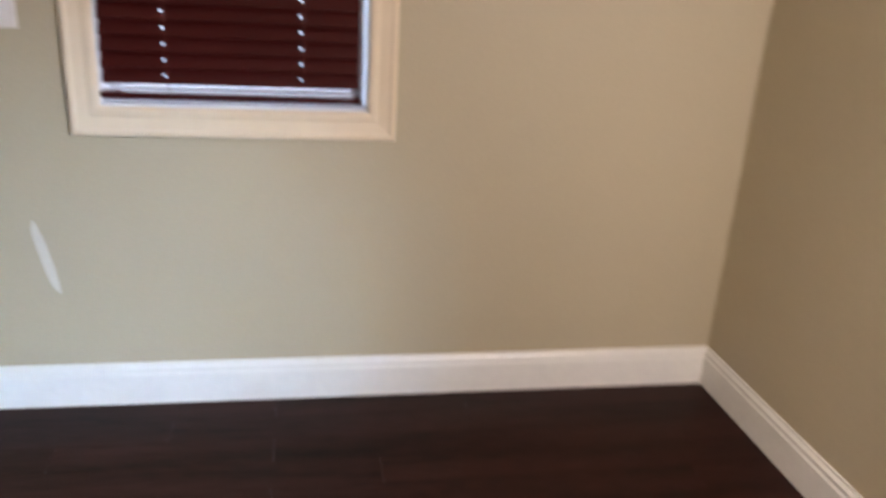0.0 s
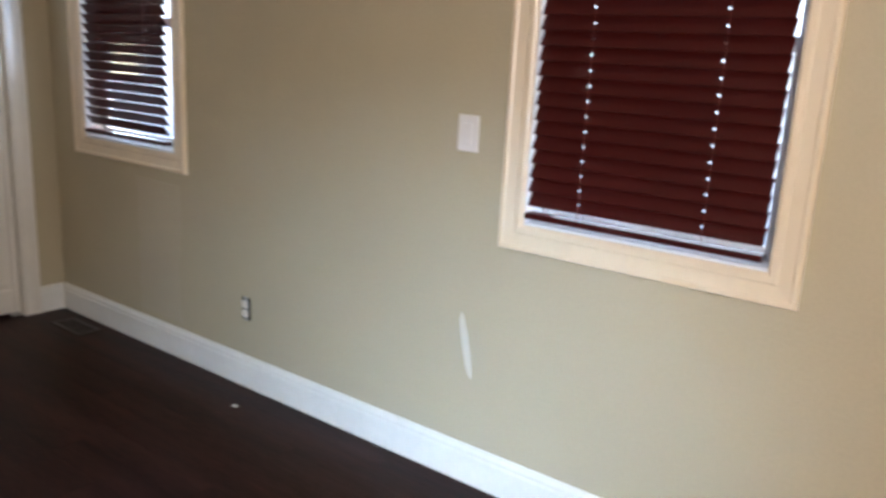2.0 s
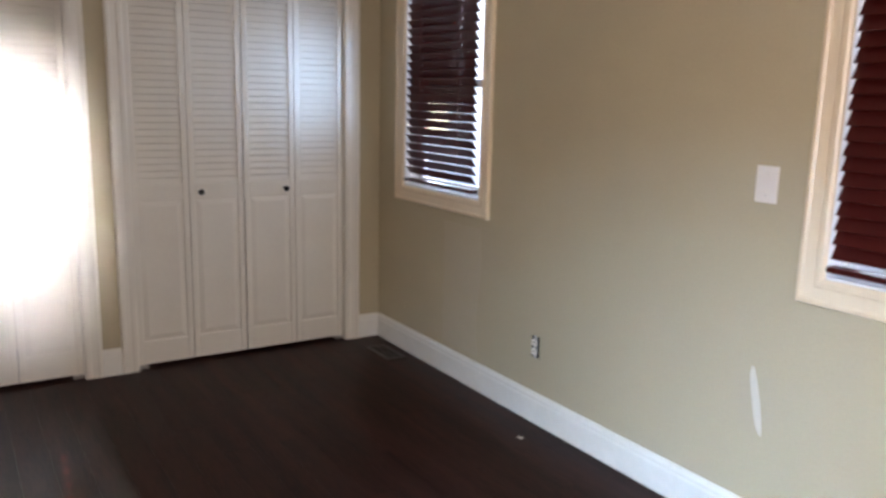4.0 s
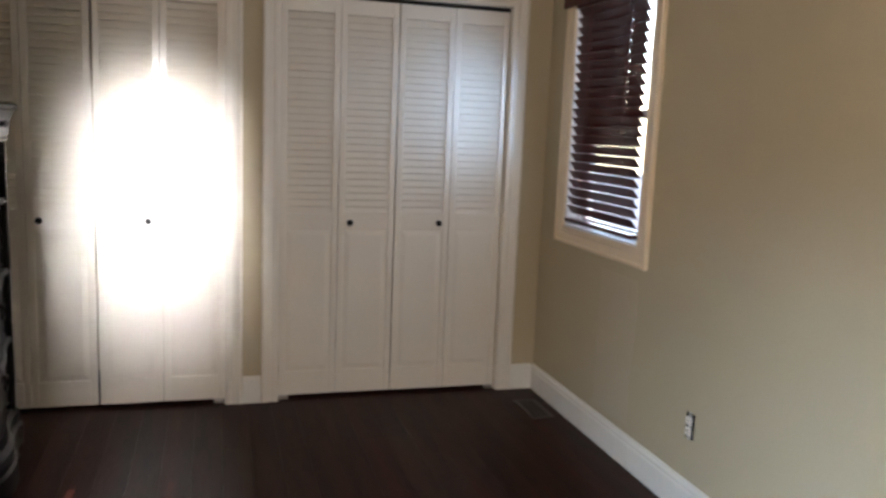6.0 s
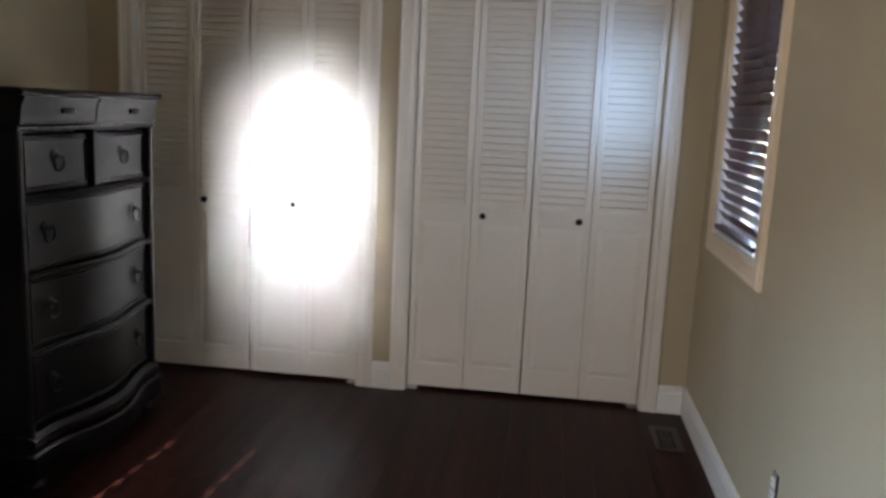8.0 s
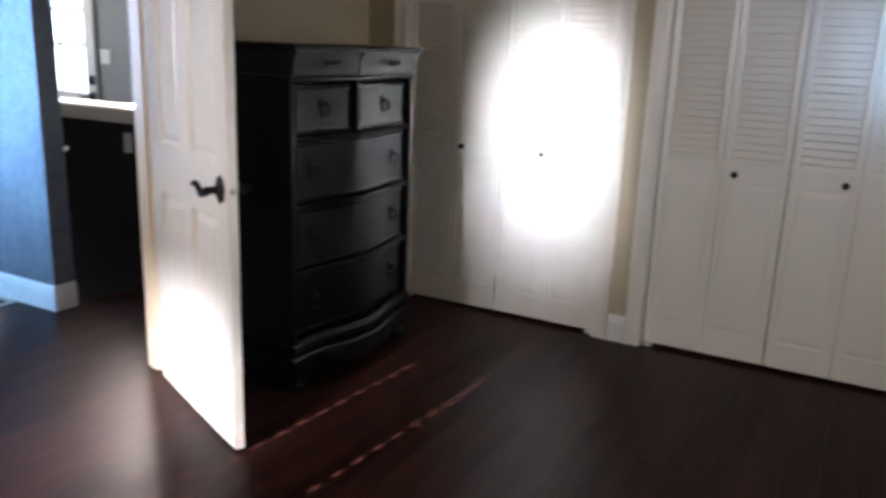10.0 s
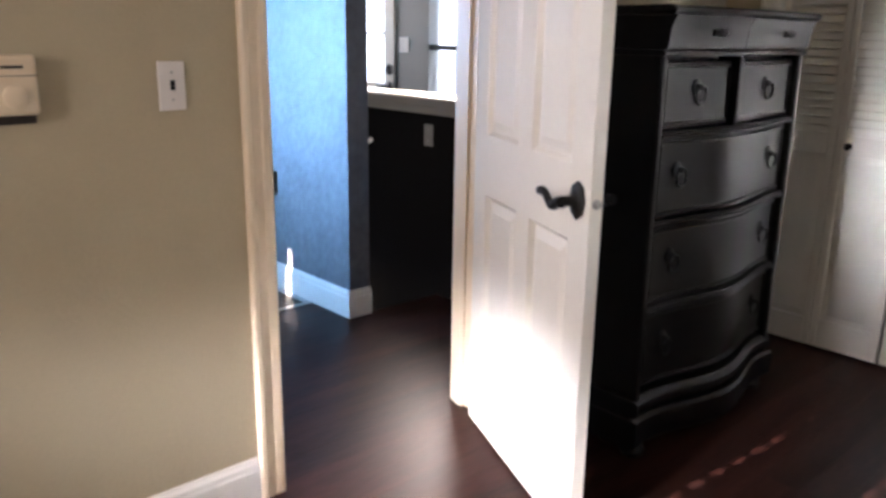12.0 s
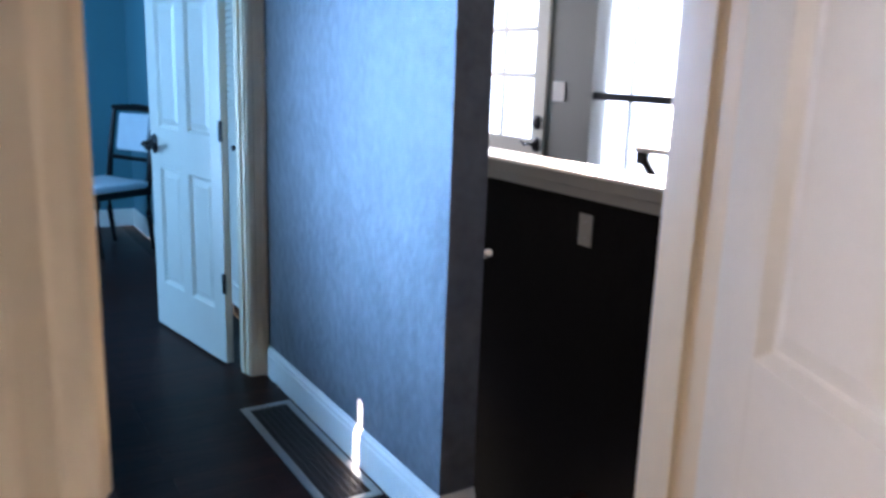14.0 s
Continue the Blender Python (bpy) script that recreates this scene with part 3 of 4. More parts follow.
# ---- panelled doors ----
def panel_door(name, label, width, m, mat=WHITE):
    """A six-panel door: hinge at x = 0, its width along x, seen face at y = 0 (normal -y), thickness to +y."""
    ob = tagged(new(name), label, "door", kind="structure")
    ob.matrix_world = m
    t, hgt = 0.035, 2.025
    st, mid = 0.105, 0.095
    cols = ((st, (width - mid) / 2), ((width + mid) / 2, width - st))
    rows = ((0.235, 0.822), (1.013, 1.600), (1.690, 1.915))
    bm = B()
    box(bm, 0, 0.0, 0, st, t, hgt, 0.002)
    box(bm, width - st, 0.0, 0, width, t, hgt, 0.002)
    box(bm, cols[0][1], 0.0004, 0.2, cols[1][0], t - 0.0004, 1.95)
    zs = [0.0, *[z for r in rows for z in r], hgt]
    for a, b in zip(zs[::2], zs[1::2]):
        box(bm, st, 0.0002, a, width - st, t - 0.0002, b)
    part("door_frame", bm, mat, ob)
    for u0, u1 in cols:
        for v0, v1 in rows:
            p = B()
            for s, y in ((1, 0.0), (-1, t)):
                rings = []
                for inset, d in ((0.0, 0.0005), (0.013, 0.0155), (0.019, 0.016), (0.046, 0.005), (0.048, 0.005)):
                    rings.append([p.verts.new((u, y + s * d, v)) for u, v in ((u0 + inset, v0 + inset), (u1 - inset, v0 + inset), (u1 - inset, v1 - inset), (u0 + inset, v1 - inset))])
                for a, b in zip(rings, rings[1:]):
                    for k in range(4):
                        p.faces.new((a[k], a[(k + 1) % 4], b[(k + 1) % 4], b[k]))
                p.faces.new(rings[-1])
            part("raised_panel", p, mat, ob)
    x = width - 0.058
    for s, y in ((-1, 0.0), (1, t)):
        hz = 0.929
        h = B()
        lathe(h, [(0.0, 0.036), (0.006, 0.037), (0.010, 0.032), (0.012, 0.024)], (x, y, hz), (0, s, 0), 8)
        lathe(h, [(0.012, 0.020), (0.020, 0.014), (0.044, 0.012), (0.050, 0.013)], (x, y, hz), (0, s, 0), 16)
        for v in h.verts:
            v.co.z = hz + (v.co.z - hz) * (1.32 if abs(v.co.y - y) < 0.013 else 1.0)
        part("rose", h, BRONZE, ob, "dark bronze rosette", True)
        bend = [(0.012, 0.0), (-0.012, -0.004), (-0.028, -0.015), (-0.042, -0.018), (-0.056, -0.012), (-0.070, -0.002), (-0.086, 0.007), (-0.102, 0.010), (-0.116, 0.006), (-0.122, 0.003)]
        lv = tube(B(), [(x + a, y + s * (0.052 - 0.03 * abs(a) * 0.3), hz + b) for a, b in bend], [0.0145, 0.014, 0.013, 0.012, 0.011, 0.0105, 0.0105, 0.0105, 0.011, 0.006], 12)
        part("lever_handle", lv, BRONZE, ob, "wavy dark bronze lever handle", True)
    lp = lathe(B(), [(0.0, 0.0125), (0.0015, 0.0125), (0.002, 0.0092), (0.010, 0.0090), (0.013, 0.0075), (0.0135, 0.002)], (width, t / 2, hz), (1, 0, 0), 20)
    part("latch", lp, STEEL, ob, "round steel latch bolt", True)
    return ob


def hinge(bm_parent, x, y, z, mat=BRONZE):
    bm = tube(B(), [(x, y, z), (x, y, z + 0.089)], 0.0065, 10)
    box(bm, x - 0.020, y - 0.001, z + 0.002, x + 0.020, y + 0.001, z + 0.087)
    return part("hinge", bm, mat, bm_parent, "dark bronze hinge", True)


# bedroom door, standing open into the room
DA = 65.8
d1 = panel_door("door_1", "white six-panel door standing open beside the dresser", 0.782, pose(-1.677, -0.209, 0.012, 0, 0, DA))
for z in (0.2, 1.0, 1.75):
    hinge(d1, -0.004, 0.040, z)
tagged(part("strike_plate", box(B(), DOOR[1] - 0.0135, YS - 0.052, 0.89, DOOR[1] - 0.0122, YS - 0.012, 0.99, 0.0004), BRONZE), "dark bronze strike plate on the door jamb", "strike plate", kind="structure")
tagged(part("strike_lip", box(B(), DOOR[1] - 0.0185, YS - 0.010, 0.900, DOOR[1] - 0.0121, YS + 0.012, 0.965, 0.002), BRONZE), "dark bronze lip of the strike plate", "strike plate", kind="structure")
# far door, open into the blue room
d2 = panel_door("door_2", "white six-panel door standing open into the blue room", 0.765, pose(-1.866, -2.955, 0.012, 0, 0, -80.0))
for z in (0.33, 1.0, 1.75):
    hinge(d2, -0.006, 0.040, z)


# ---- dresser ----
def serpentine(x, half, bulge):
    """How far the front comes forward at x."""
    u = x / half
    return bulge * (0.5 + 0.5 * math.cos(math.pi * u * 1.15))


def curved_slab(x0, x1, z0, z1, back, front, half, bulge, edge=0.006, n=18):
    """A board whose front follows the dresser's curve. Front at y = front + curve."""
    bm = B()
    cols = []
    for i in range(n + 1):
        x = x0 + (x1 - x0) * i / n
        f = front + serpentine(x, half, bulge)
        xe = x0 + edge + (x1 - x0 - 2 * edge) * i / n
        cols.append([bm.verts.new(p) for p in ((x, back, z0), (x, f - edge, z0), (xe, f, z0 + edge), (xe, f, z1 - edge), (x, f - edge, z1), (x, back, z1))])
    for a, b in zip(cols, cols[1:]):
        for k in range(6):
            bm.faces.new((a[k], a[(k + 1) % 6], b[(k + 1) % 6], b[k]))
    bm.faces.new(cols[0])
    bm.faces.new(cols[-1][::-1])
    return bm


def dresser(m):
    ob = thing("dresser", "tall dark espresso dresser with a curved drawer front", "dresser", m)
    half = 0.446
    back = -0.52
    body = B()
    box(body, -half, back, 0.10, -half + 0.024, 0.0, 1.29, 0.004)
    box(body, half - 0.024, back, 0.10, half, 0.0, 1.29, 0.004)
    box(body, -half + 0.024, back, 0.10, half - 0.024, -0.06, 1.29)
    part("carcass", body, DARKWOOD, ob)
    for x in (-half + 0.012, half - 0.012):
        part("corner_post", box(B(), x - 0.012, -0.001, 0.12, x + 0.012, 0.008, 1.285, 0.004), DARKWOOD, ob)
    # crown with an ogee frieze that holds the top drawers
    for x0, x1 in ((-half - 0.004, 0.034), (0.040, half + 0.004)):
        fr = B()
        prof = [(1.296, 0.012), (1.305, 0.020), (1.33, 0.022), (1.36, 0.026), (1.385, 0.038), (1.392, 0.040)]
        cols = []
        for i in range(11):
            x = x0 + (x1 - x0) * i / 10
            cols.append([fr.verts.new((x, back, 1.296))] + [fr.verts.new((x, y + serpentine(x, half, 0.018), z)) for z, y in prof] + [fr.verts.new((x, back, 1.392))])
        for a, b in zip(cols, cols[1:]):
            for k in range(len(a)):
                fr.faces.new((a[k], a[(k + 1) % len(a)], b[(k + 1) % len(a)], b[k]))
        fr.faces.new(cols[0])
        fr.faces.new(cols[-1][::-1])
        dr = part("frieze_drawer", fr, DARKWOOD, ob, "shallow ogee-fronted top drawer", True)
        cx = (x0 + x1) / 2
        kb = lathe(B(), [(0.0, 0.007), (0.010, 0.006), (0.016, 0.012), (0.026, 0.013), (0.030, 0.006)], (cx, 0.040, 1.345), (0, 1, 0), 14)
        tube(kb, [(cx - 0.030, 0.058, 1.345), (cx - 0.016, 0.066, 1.345), (cx, 0.070, 1.345), (cx + 0.016, 0.066, 1.345), (cx + 0.030, 0.058, 1.345)], [0.011, 0.008, 0.0055, 0.008, 0.011], 8)
        part("knob", kb, BRONZE, dr, "small dark knob", True)
    part("top", curved_slab(-half - 0.026, half + 0.026, 1.3925, 1.418, back - 0.01, 0.046, half + 0.03, 0.02, 0.008), DARKWOOD, ob)
    part("moulding", curved_slab(-half - 0.012, half + 0.012, 1.276, 1.2955, back, 0.014, half, 0.02, 0.006), DARKWOOD, ob)
    rows = [(1.062, 1.262, 2), (0.788, 1.040, 1), (0.515, 0.766, 1), (0.232, 0.492, 1)]
    bulges = (0.022, 0.042, 0.052, 0.058)
    for (z0, z1, n), bl in zip(rows, bulges):
        spans = [(-half + 0.034, 0.010), (0.052, half - 0.034)] if n == 2 else [(-half + 0.034, half - 0.034)]
        for x0, x1 in spans:
            d = part("drawer", curved_slab(x0, x1, z0, z1, -0.0595, -0.014, half, bl, 0.006), DARKWOOD, ob, "", True)
            # raised bead round the drawer front
            for a, b, c, e in ((x0 + 0.012, x1 - 0.012, z0 + 0.012, z0 + 0.021), (x0 + 0.012, x1 - 0.012, z1 - 0.021, z1 - 0.012), (x0 + 0.012, x0 + 0.021, z0 + 0.0215, z1 - 0.0215), (x1 - 0.021, x1 - 0.012, z0 + 0.0215, z1 - 0.0215)):
                part("bead", curved_slab(a, b, c, e, -0.016, -0.007, half, bl, 0.003), DARKWOOD, d, "", True)
            for cx in ([(x0 + x1) / 2] if n == 2 else [x0 + 0.115, x1 - 0.115]):
                fy = -0.014 + serpentine(cx, half, bl)
                cz = (z0 + z1) / 2 + 0.012
                pl = lathe(B(), [(0.0, 0.026), (0.003, 0.025), (0.005, 0.020), (0.004, 0.015), (0.007, 0.009), (0.018, 0.008), (0.022, 0.004)], (cx, fy, cz + 0.010), (0, 1, 0), 14)
                part("backplate", pl, BRONZE, d, "dark bronze pull boss", True)
                rg = [(cx + 0.029 * math.sin(a * math.tau / 20), fy + 0.017, cz - 0.012 + 0.029 * math.cos(a * math.tau / 20)) for a in range(21)]
                part("ring_pull", tube(B(), rg, 0.0042, 6), BRONZE, d, "dark bronze ring pull", True)
        if z0 < 1.0:
            part("drawer_rail", curved_slab(-half + 0.024, half - 0.024, z1 + 0.0015, z1 + 0.0125, -0.06, 0.010, half, bl, 0.0045), DARKWOOD, ob, "", True)
            part("drawer_rail", curved_slab(-half + 0.024, half - 0.024, z1 + 0.0130, z1 + 0.0215, -0.06, 0.003, half, bl, 0.003), DARKWOOD, ob, "", True)
    part("divider", box(B(), 0.020, -0.05, 1.045, 0.042, 0.030, 1.275, 0.004), DARKWOOD, ob)
    part("base_moulding", curved_slab(-half - 0.018, half + 0.018, 0.150, 0.215, back, 0.012, half, 0.070, 0.018), DARKWOOD, ob, "", True)
    part("apron", curved_slab(-half - 0.024, half + 0.024, 0.046, 0.1495, back, 0.020, half, 0.074, 0.010), DARKWOOD, ob, "", True)
    for x in (-half + 0.045, half - 0.045):
        for y in (-0.02, back + 0.06):
            part("foot", lathe(B(), [(0.0, 0.032), (0.018, 0.042), (0.034, 0.038), (0.0455, 0.032)], (x, y, 0.0), (0, 0, 1), 14), DARKWOOD, ob, "", True)
    return ob


dresser(pose(-2.312, 0.342, 0.0))


# ---- wall plates ----
def wall_plate(kind, m, label, category, w=0.070, h=0.114):
    """A plate whose front faces -y in its own frame, centred at the origin."""
    ob = thing(kind, label, category, m)
    part("cover", box(B(), -w / 2, -0.006, -h / 2, w / 2, 0.0, h / 2, 0.0025), PLATE, ob)
    for z in (-0.032, 0.032):
        part("screw", lathe(B(), [(0.0, 0.0035), (0.001, 0.0035), (0.0015, 0.002)], (0, -0.006, z), (0, -1, 0), 10), STEEL, ob)
    return ob


sw = wall_plate("wall_switch", pose(-0.686, YN, 1.178), "white slim switch plate on the beige wall", "switch", 0.078)
part("rocker", box(B(), -0.0165, -0.009, -0.033, 0.0165, -0.0061, 0.033, 0.0015), PLATE, sw)
part("slider", box(B(), -0.004, -0.0115, -0.026, 0.004, -0.0091, -0.016, 0.001), PLATE, sw)

out = thing("wall_outlet", "white double socket without its cover plate", "outlet", pose(-1.768, YN, 0.345))
part("box_opening", box(B(), -0.026, -0.0015, -0.048, 0.026, 0.0, 0.048), BLACK, out)
part("strap", box(B(), -0.010, -0.004, -0.052, 0.010, -0.0016, 0.052, 0.001), STEEL, out)
for z in (-0.020, 0.020):
    s = part("socket", box(B(), -0.0165, -0.012, z - 0.015, 0.0165, -0.0041, z + 0.015, 0.004), PLATE, out)
    for x in (-0.006, 0.006):
        part("slot", box(B(), x - 0.0012, -0.0126, z - 0.002, x + 0.0012, -0.0121, z + 0.008), BLACK, s)

FACE_S = pose(0, 0, 0, 0, 0, 180)
hp = wall_plate("media_plate", pose(-0.675, YS, 1.199) @ FACE_S, "white wall plate with a single small dark toggle", "wall plate", 0.067, 0.116)
# small black block for the plate's dark toggle
part("socket", box(B(), -0.005, -0.0078, -0.010, 0.007, -0.0061, 0.014, 0.0015), BLACK, hp)

th = thing("thermostat", "small cream thermostat with a round dial", "thermostat", pose(-0.320, YS, 1.201) @ FACE_S)
part("housing", box(B(), -0.049, -0.030, -0.052, 0.049, -0.008, 0.074, 0.008), TRIM, th)
part("backing", box(B(), -0.045, -0.0079, -0.072, 0.045, 0.0, 0.070, 0.003), VENT, th)
part("display_slot", box(B(), -0.022, -0.0312, 0.046, 0.022, -0.0301, 0.052, 0.0004), BLACK, th)
part("seam", box(B(), -0.0485, -0.0306, 0.0300, 0.0485, -0.0301, 0.0318), VENT, th, "dark seam between cover and display")
part("dial", lathe(B(), [(0.0, 0.024), (0.006, 0.023), (0.008, 0.018), (0.008, 0.002)], (0, -0.0301, -0.012), (0, -1, 0), 24), TRIM, th, "round cream dial", True)

# spackled streak on the wall under the window
pt = B()
ring = []
for a in range(24):
    u = a * math.tau / 24
    r = 0.112 * (1 + 0.06 * math.sin(5 * u))
    ring.append((0.015 * math.sin(u) + 0.001 * math.sin(3 * u), 0, r * math.cos(u)))
extrude_outline(pt, ring, (0, -0.0012, 0))
sp = tagged(part("wall_patch", pt, PATCH), "white spackled scratch on the beige wall", "wall patch", kind="structure")
sp.matrix_world = pose(-0.650, YN, 0.483, 0, -13, 0)


# slightly paler patch of wall below the window beside the closet
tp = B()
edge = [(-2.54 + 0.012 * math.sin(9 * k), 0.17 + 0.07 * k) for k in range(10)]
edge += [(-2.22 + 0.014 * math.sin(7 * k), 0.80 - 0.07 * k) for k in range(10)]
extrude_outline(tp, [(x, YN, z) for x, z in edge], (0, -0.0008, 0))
tagged(part("wall_patch", tp, PALER_WALL), "slightly paler patch of wall below the window", "wall patch", kind="structure")


# ---- floor registers ----
def register(name, w, l, m, mat, grid, label, cols=3):
    """A floor grille w wide (own x), l long (own y)."""
    ob = thing(name, label, "floor vent", m)
    b = 0.028
    fr = B()
    box(fr, -w / 2, -l / 2, 0, w / 2, -l / 2 + b, 0.006, 0.002)
    box(fr, -w / 2, l / 2 - b, 0, w / 2, l / 2, 0.006, 0.002)
    box(fr, -w / 2, -l / 2 + b, 0, -w / 2 + b, l / 2 - b, 0.006, 0.002)
    box(fr, w / 2 - b, -l / 2 + b, 0, w / 2, l / 2 - b, 0.006, 0.002)
    part("frame", fr, mat, ob)
    part("duct", box(B(), -w / 2 + b, -l / 2 + b, 0.0002, w / 2 - b, l / 2 - b, 0.001), BLACK, ob)
    n = int((l - 2 * b) / grid)
    me = mesh_of("bar", box(B(), -w / 2 + b, -0.0032, 0.001, w / 2 - b, 0.0032, 0.005), VENT)
    for i in range(1, n):
        o = new("bar", me)
        o.parent = ob
        o.matrix_basis = pose(0, -l / 2 + b + (l - 2 * b) * i / n, 0)
    for i in range(1, cols + 1):
        x = -w / 2 + b + (w - 2 * b) * i / (cols + 1)
        part("rib", box(B(), x - 0.002, -l / 2 + b, 0.0012, x + 0.002, l / 2 - b, 0.0054), VENT, ob)
    return ob


register("floor_register", 0.27, 0.125, pose(-2.925, 2.672, 0.0), VENT, 0.012, "brown metal floor vent in the corner by the closet", 1)
register("floor_return", 0.205, 0.835, pose(-1.842, -2.04, 0.0), STEEL, 0.013, "large steel-framed floor vent beside the grey wall", 5)
sk = B()
box(sk, -0.012, -0.007, 0, 0.012, 0.007, 0.004, 0.002)
tagged(part("paint_chip", sk, PATCH), "small pale chip lying on the dark floor", "debris").matrix_world = pose(-1.644, 2.637, 0.0, 0, 0, 25)

# ---- entry, seen over the half wall ----
wp = wall_plate("stair_wall_plate", pose(-2.90, -1.815, 0.762, 0, 0, 90), "grey blank wall plate on the half wall", "wall plate", 0.075, 0.125)
wp.children[0].data.materials[0] = TAUPE
wall_plate("entry_switch", pose(-4.0, -3.36, 1.238, 0, 0, 90), "white double switch by the entry door", "switch", 0.115, 0.118)

ed = tagged(new("door_3"), "white entry door with a glazed grid, bright outside", "door", kind="structure")
fr = B()
y0, y1 = -4.44, -3.50
box(fr, -4.055, y0, 0.0, -4.012, y0 + 0.13, 2.05, 0.002)
box(fr, -4.055, y1 - 0.13, 0.0, -4.012, y1, 2.05, 0.002)
box(fr, -4.0548, y0 + 0.13, 0.0, -4.0122, y1 - 0.13, 0.93)
box(fr, -4.0548, y0 + 0.13, 1.93, -4.0122, y1 - 0.13, 2.05)
part("door_frame", fr, WHITE, ed)
for z in (1.325, 1.61):
    part("glazing_bar", box(B(), -4.047, y0 + 0.13, z - 0.015, -4.016, y1 - 0.13, z + 0.015), WHITE, ed)
for y in (y0 + 0.13 + 0.34,):
    part("glazing_bar", box(B(), -4.0465, y - 0.012, 0.93, -4.0165, y + 0.012, 1.93), WHITE, ed)
part("pane", box(B(), -4.036, y0 + 0.13, 0.93, -4.032, y1 - 0.13, 1.93), GLASS, ed)
for z, r in ((1.04, 0.044), (0.90, 0.047)):
    part("rose", lathe(B(), [(0.0, r), (0.012, r), (0.018, r * 0.6), (0.03, r * 0.5)], (-4.012, y1 - 0.058, z), (1, 0, 0), 8), BRONZE, ed, "dark bronze lock rosette", True)
part("lever_handle", tube(B(), [(-3.975, y1 - 0.065, 0.90), (-3.972, y1 - 0.10, 0.905), (-3.972, y1 - 0.135, 0.893), (-3.972, y1 - 0.165, 0.91), (-3.974, y1 - 0.185, 0.912)], [0.011, 0.010, 0.009, 0.008, 0.005], 10), BRONZE, ed, "dark bronze lever handle", True)
setting("trim_entry", box(B(), -4.0, -3.50, 0.0, -3.985, -3.47, 2.06, 0.003), WHITE, "white edge trim beside the entry door", "trim")

for z in (1.04, 0.90):
    tagged(part("strike_plate", box(B(), -3.9849, -3.490, z - 0.035, -3.9835, -3.474, z + 0.035, 0.0005), BRONZE), "dark strike plate on the edge of the entry door frame", "strike plate", kind="structure")

wf = tagged(new("window_4"), "tall bright window with a dark cross rail", "window", kind="structure")
part("cross_rail", box(B(), -4.07, WW[0], 1.205, -4.01, WW[1], 1.247, 0.003), DARKWOOD, wf)
part("muntin", box(B(), -4.06, -2.812, 0.35, -4.035, -2.792, 1.205), VINYL, wf)
part("muntin", box(B(), -4.06, -2.808, 1.247, -4.035, -2.796, 2.1), VINYL, wf)
part("pane", box(B(), -4.085, WW[0], 0.35, -4.081, WW[1], 2.1), GLASS, wf)

# folding table leg seen at the window
ft = thing("folding_table", "white folding table with dark metal legs by the window", "table")
part("tabletop", box(B(), -3.80, -2.12, 1.020, -3.42, -1.2, 1.045, 0.006), PLATE, ft)
part("apron", box(B(), -3.46, -2.115, 0.965, -3.43, -2.06, 1.019, 0.003), BRONZE, ft)
part("leg", tube(B(), [(-3.45, -2.09, 1.0), (-3.45, -1.90, 0.76), (-3.45, -1.76, 0.0)], 0.021, 8), BRONZE, ft)
part("brace", tube(B(), [(-3.45, -1.90, 0.76), (-3.45, -1.82, 0.88), (-3.45, -1.78, 1.018)], 0.011, 8), BRONZE, ft)
for x, y in ((-3.77, -2.05), (-3.45, -1.25), (-3.77, -1.25)):
    part("leg", tube(B(), [(x, y, 1.018), (x, y, 0.0)], 0.014, 8), BRONZE, ft)

hr = thing("handrail", "white handrail along the stairs behind the grey wall", "handrail")
part("rail", tube(B(), [(-2.120, -1.345, 0.845), (-2.122, -1.40, 0.82), (-2.122, -2.70, -0.17)], 0.011, 10), WHITE, hr, "", True)
part("bracket", tube(B(), [(-2.090, -1.42, 0.77), (-2.120, -1.42, 0.80)], 0.008, 8), BRONZE, hr, "", True)
part("bracket", tube(B(), [(-2.090, -2.40, 0.02), (-2.120, -2.40, 0.05)], 0.008, 8), BRONZE, hr, "", True)


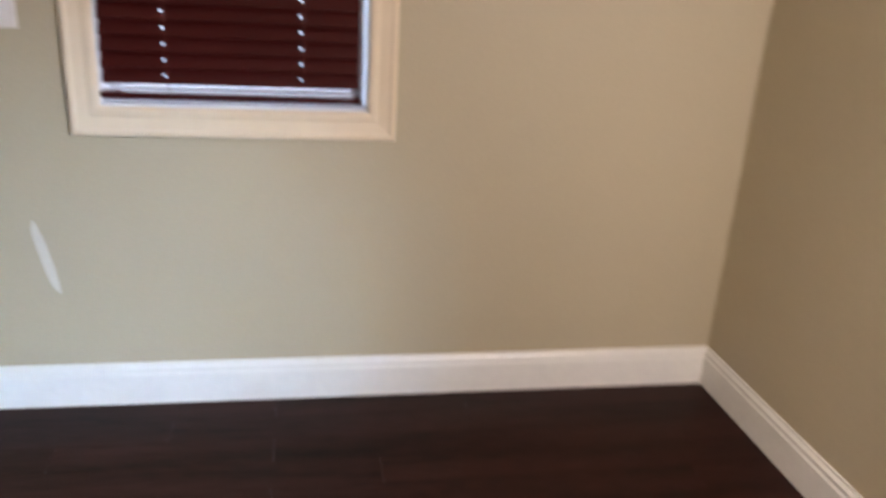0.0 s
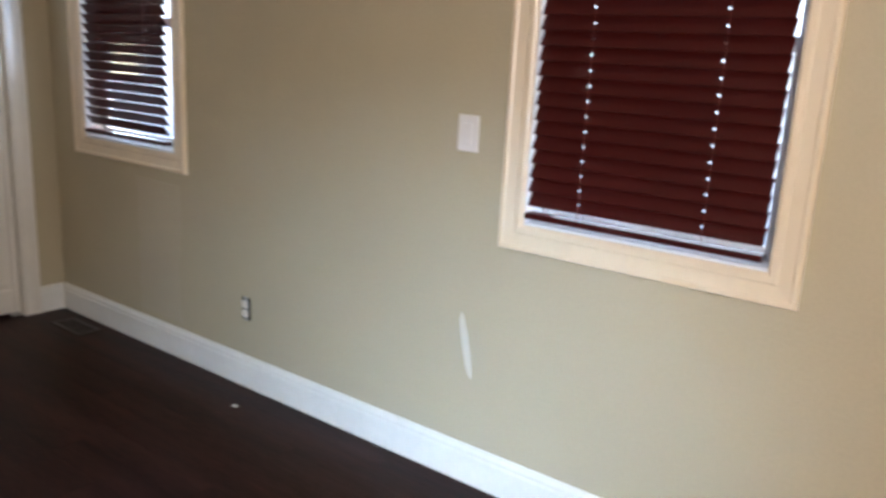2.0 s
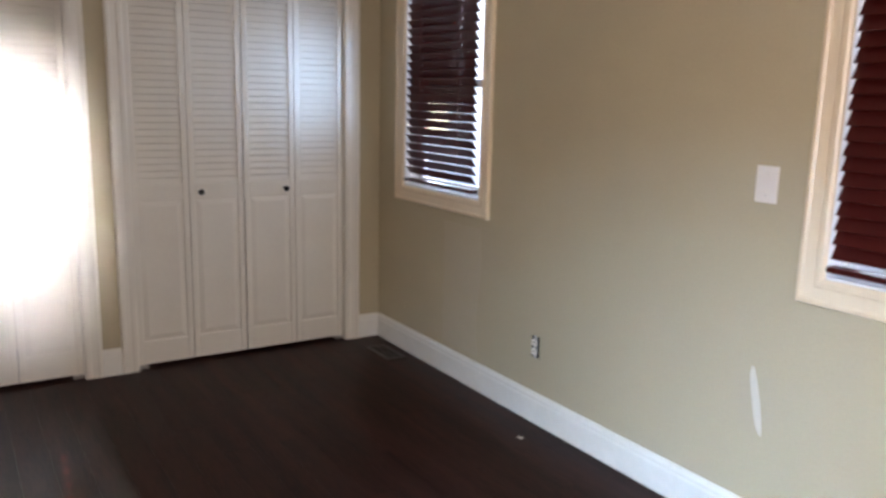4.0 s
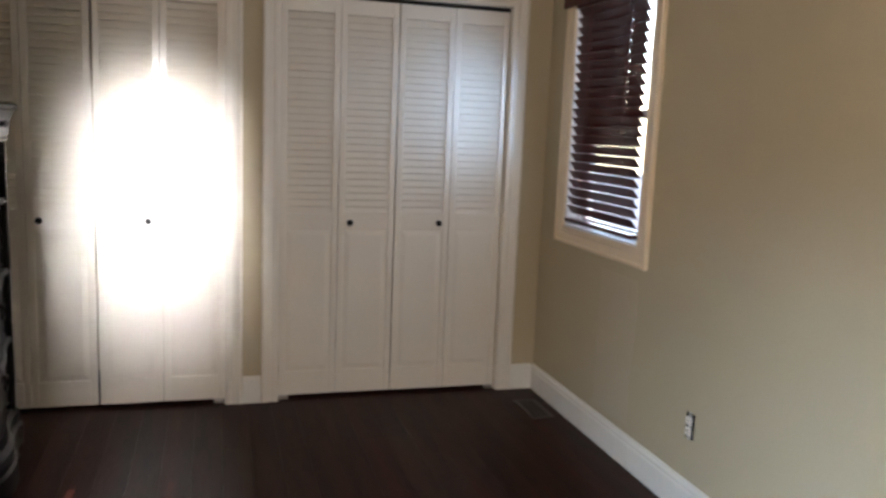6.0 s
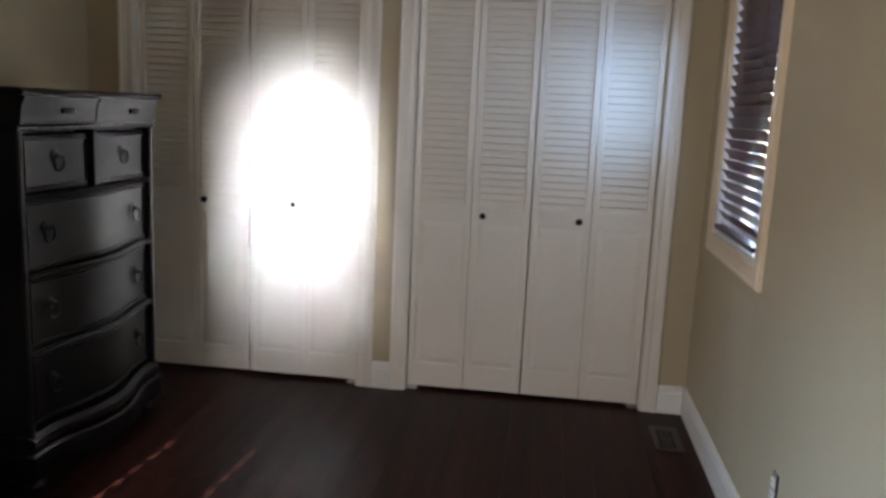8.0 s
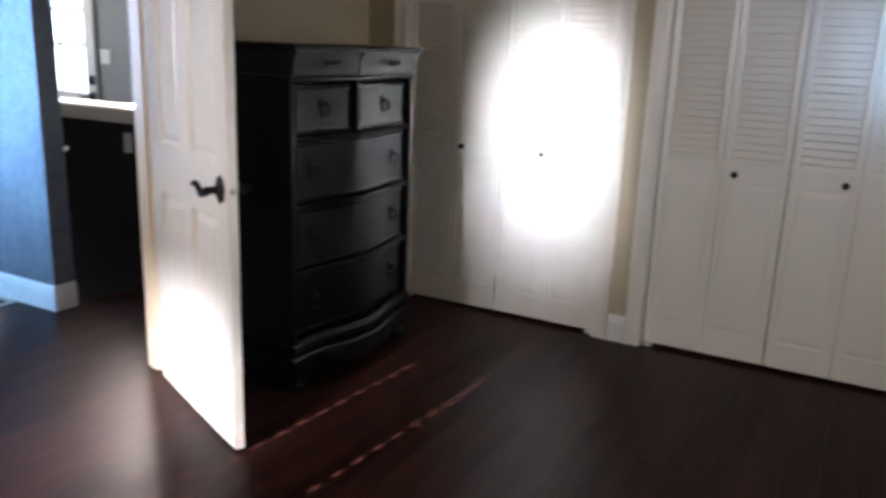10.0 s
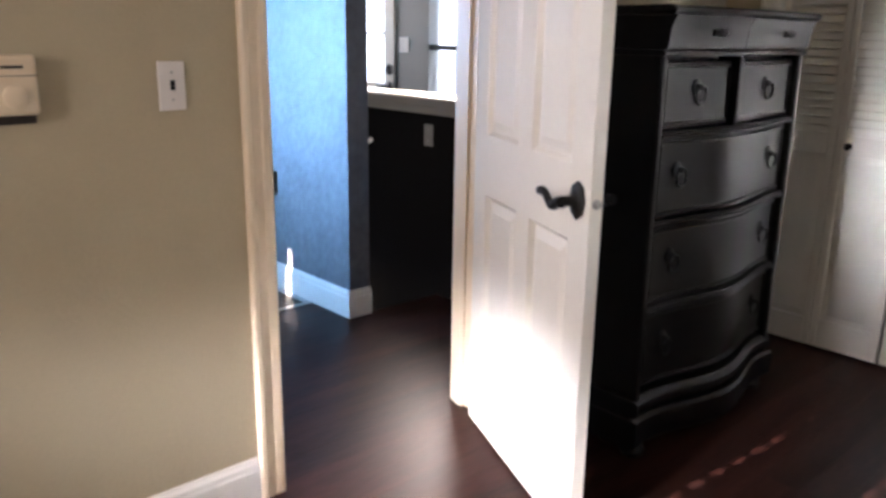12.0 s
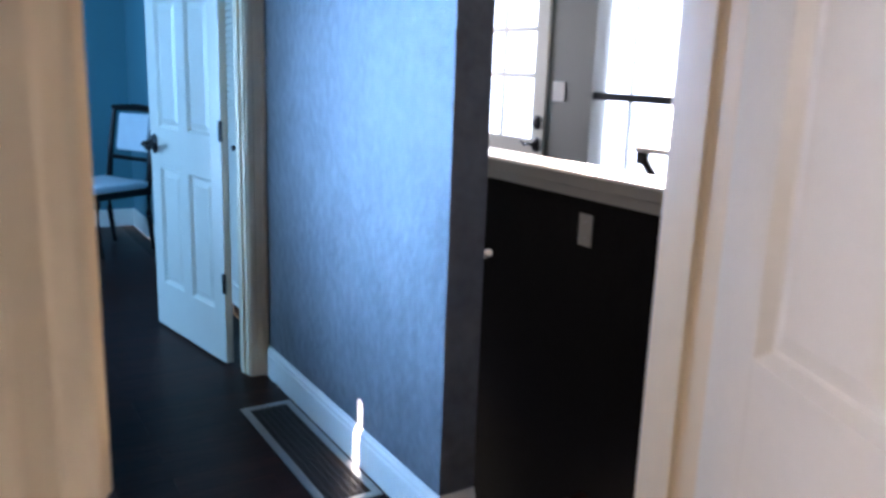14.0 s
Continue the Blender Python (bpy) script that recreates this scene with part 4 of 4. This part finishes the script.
# ---- dining chair in the blue room ----
def dining_chair(m):
    """Its seat faces +y; stands on its own z = 0."""
    ob = thing("dining_chair", "dark wooden dining chair with pale upholstered seat and back", "chair", m)
    part("seat_frame", box(B(), -0.24, -0.22, 0.40, 0.24, 0.24, 0.445, 0.008), DARKWOOD, ob)
    part("seat", box(B(), -0.235, -0.205, 0.4455, 0.235, 0.24, 0.50, 0.022), LINEN, ob, "pale upholstered seat", True)
    for x in (-0.215, 0.215):
        part("back_post", tube(B(), [(x, -0.235, 0.0), (x, -0.205, 0.25), (x, -0.215, 0.46), (x, -0.25, 0.75), (x, -0.30, 1.0)], [0.016, 0.02, 0.022, 0.02, 0.018], 8), DARKWOOD, ob, "", True)
        part("leg", tube(B(), [(x, 0.20, 0.0), (x, 0.215, 0.2), (x, 0.21, 0.40)], [0.014, 0.018, 0.024], 8), DARKWOOD, ob, "", True)
    part("top_rail", tube(B(), [(-0.235, -0.30, 0.99), (0, -0.315, 1.0), (0.235, -0.30, 0.99)], [0.022, 0.026, 0.022], 10), DARKWOOD, ob, "", True)
    part("lower_rail", tube(B(), [(-0.2, -0.235, 0.64), (0.2, -0.235, 0.64)], 0.016, 8), DARKWOOD, ob, "", True)
    bk = box(B(), -0.165, -0.02, 0.0, 0.165, 0.02, 0.27, 0.014)
    bmesh.ops.transform(bk, matrix=pose(0, -0.265, 0.69, 9), verts=bk.verts)
    part("backrest", bk, LINEN, ob, "pale upholstered back", True)
    return ob


dining_chair(pose(-1.74, -5.55, 0, 0, 0, -62))


# ---- floor boards ----
PW, GAP = 0.118, 0.0003
PLANKS = {}


def plank(length, x, y, parent):
    key = round(length, 2)
    if key not in PLANKS:
        bm = B()
        w, l, e = PW / 2 - GAP / 2, key / 2 - GAP / 2, 0.0003
        lo = [bm.verts.new((sx * l, sy * w, FT)) for sx, sy in ((-1, -1), (1, -1), (1, 1), (-1, 1))]
        mi = [bm.verts.new((sx * l, sy * w, -e)) for sx, sy in ((-1, -1), (1, -1), (1, 1), (-1, 1))]
        hi = [bm.verts.new((sx * (l - e), sy * (w - e), 0.0)) for sx, sy in ((-1, -1), (1, -1), (1, 1), (-1, 1))]
        for a, b in ((lo, mi), (mi, hi)):
            for k in range(4):
                bm.faces.new((a[k], a[(k + 1) % 4], b[(k + 1) % 4], b[k]))
        bm.faces.new(hi)
        PLANKS[key] = mesh_of("plank", bm, PLANK)
    ob = new("plank", PLANKS[key])
    ob.parent = parent
    ob.matrix_basis = pose(x, y, 0)


def lay(x0, x1, y0, rows, parent):
    for r in range(rows):
        x = x0
        first = True
        while x < x1 - 0.01:
            l = random.choice((0.6, 0.9, 1.2, 1.5, 1.8))
            if first:
                l = random.choice((0.3, 0.6, 0.9, 1.2))
                first = False
            if x + l > x1 - 0.25:
                l = x1 - x
            l = round(min(l, x1 - x), 2)
            plank(l, x + l / 2, y0 + PW * (r + 0.5), parent)
            x += l


ROWS_B = 26
lay(XW - 0.65, XE, YN - PW * ROWS_B, ROWS_B, floor)
Y0 = YN - PW * ROWS_B
N1 = int(round((Y0 - HY) / PW))
lay(-2.53, XE, Y0 - PW * N1, N1, hall_floor)
Y1 = Y0 - PW * N1
lay(HX - 0.01, XE, Y1 - PW * 44, 44, hall_floor)
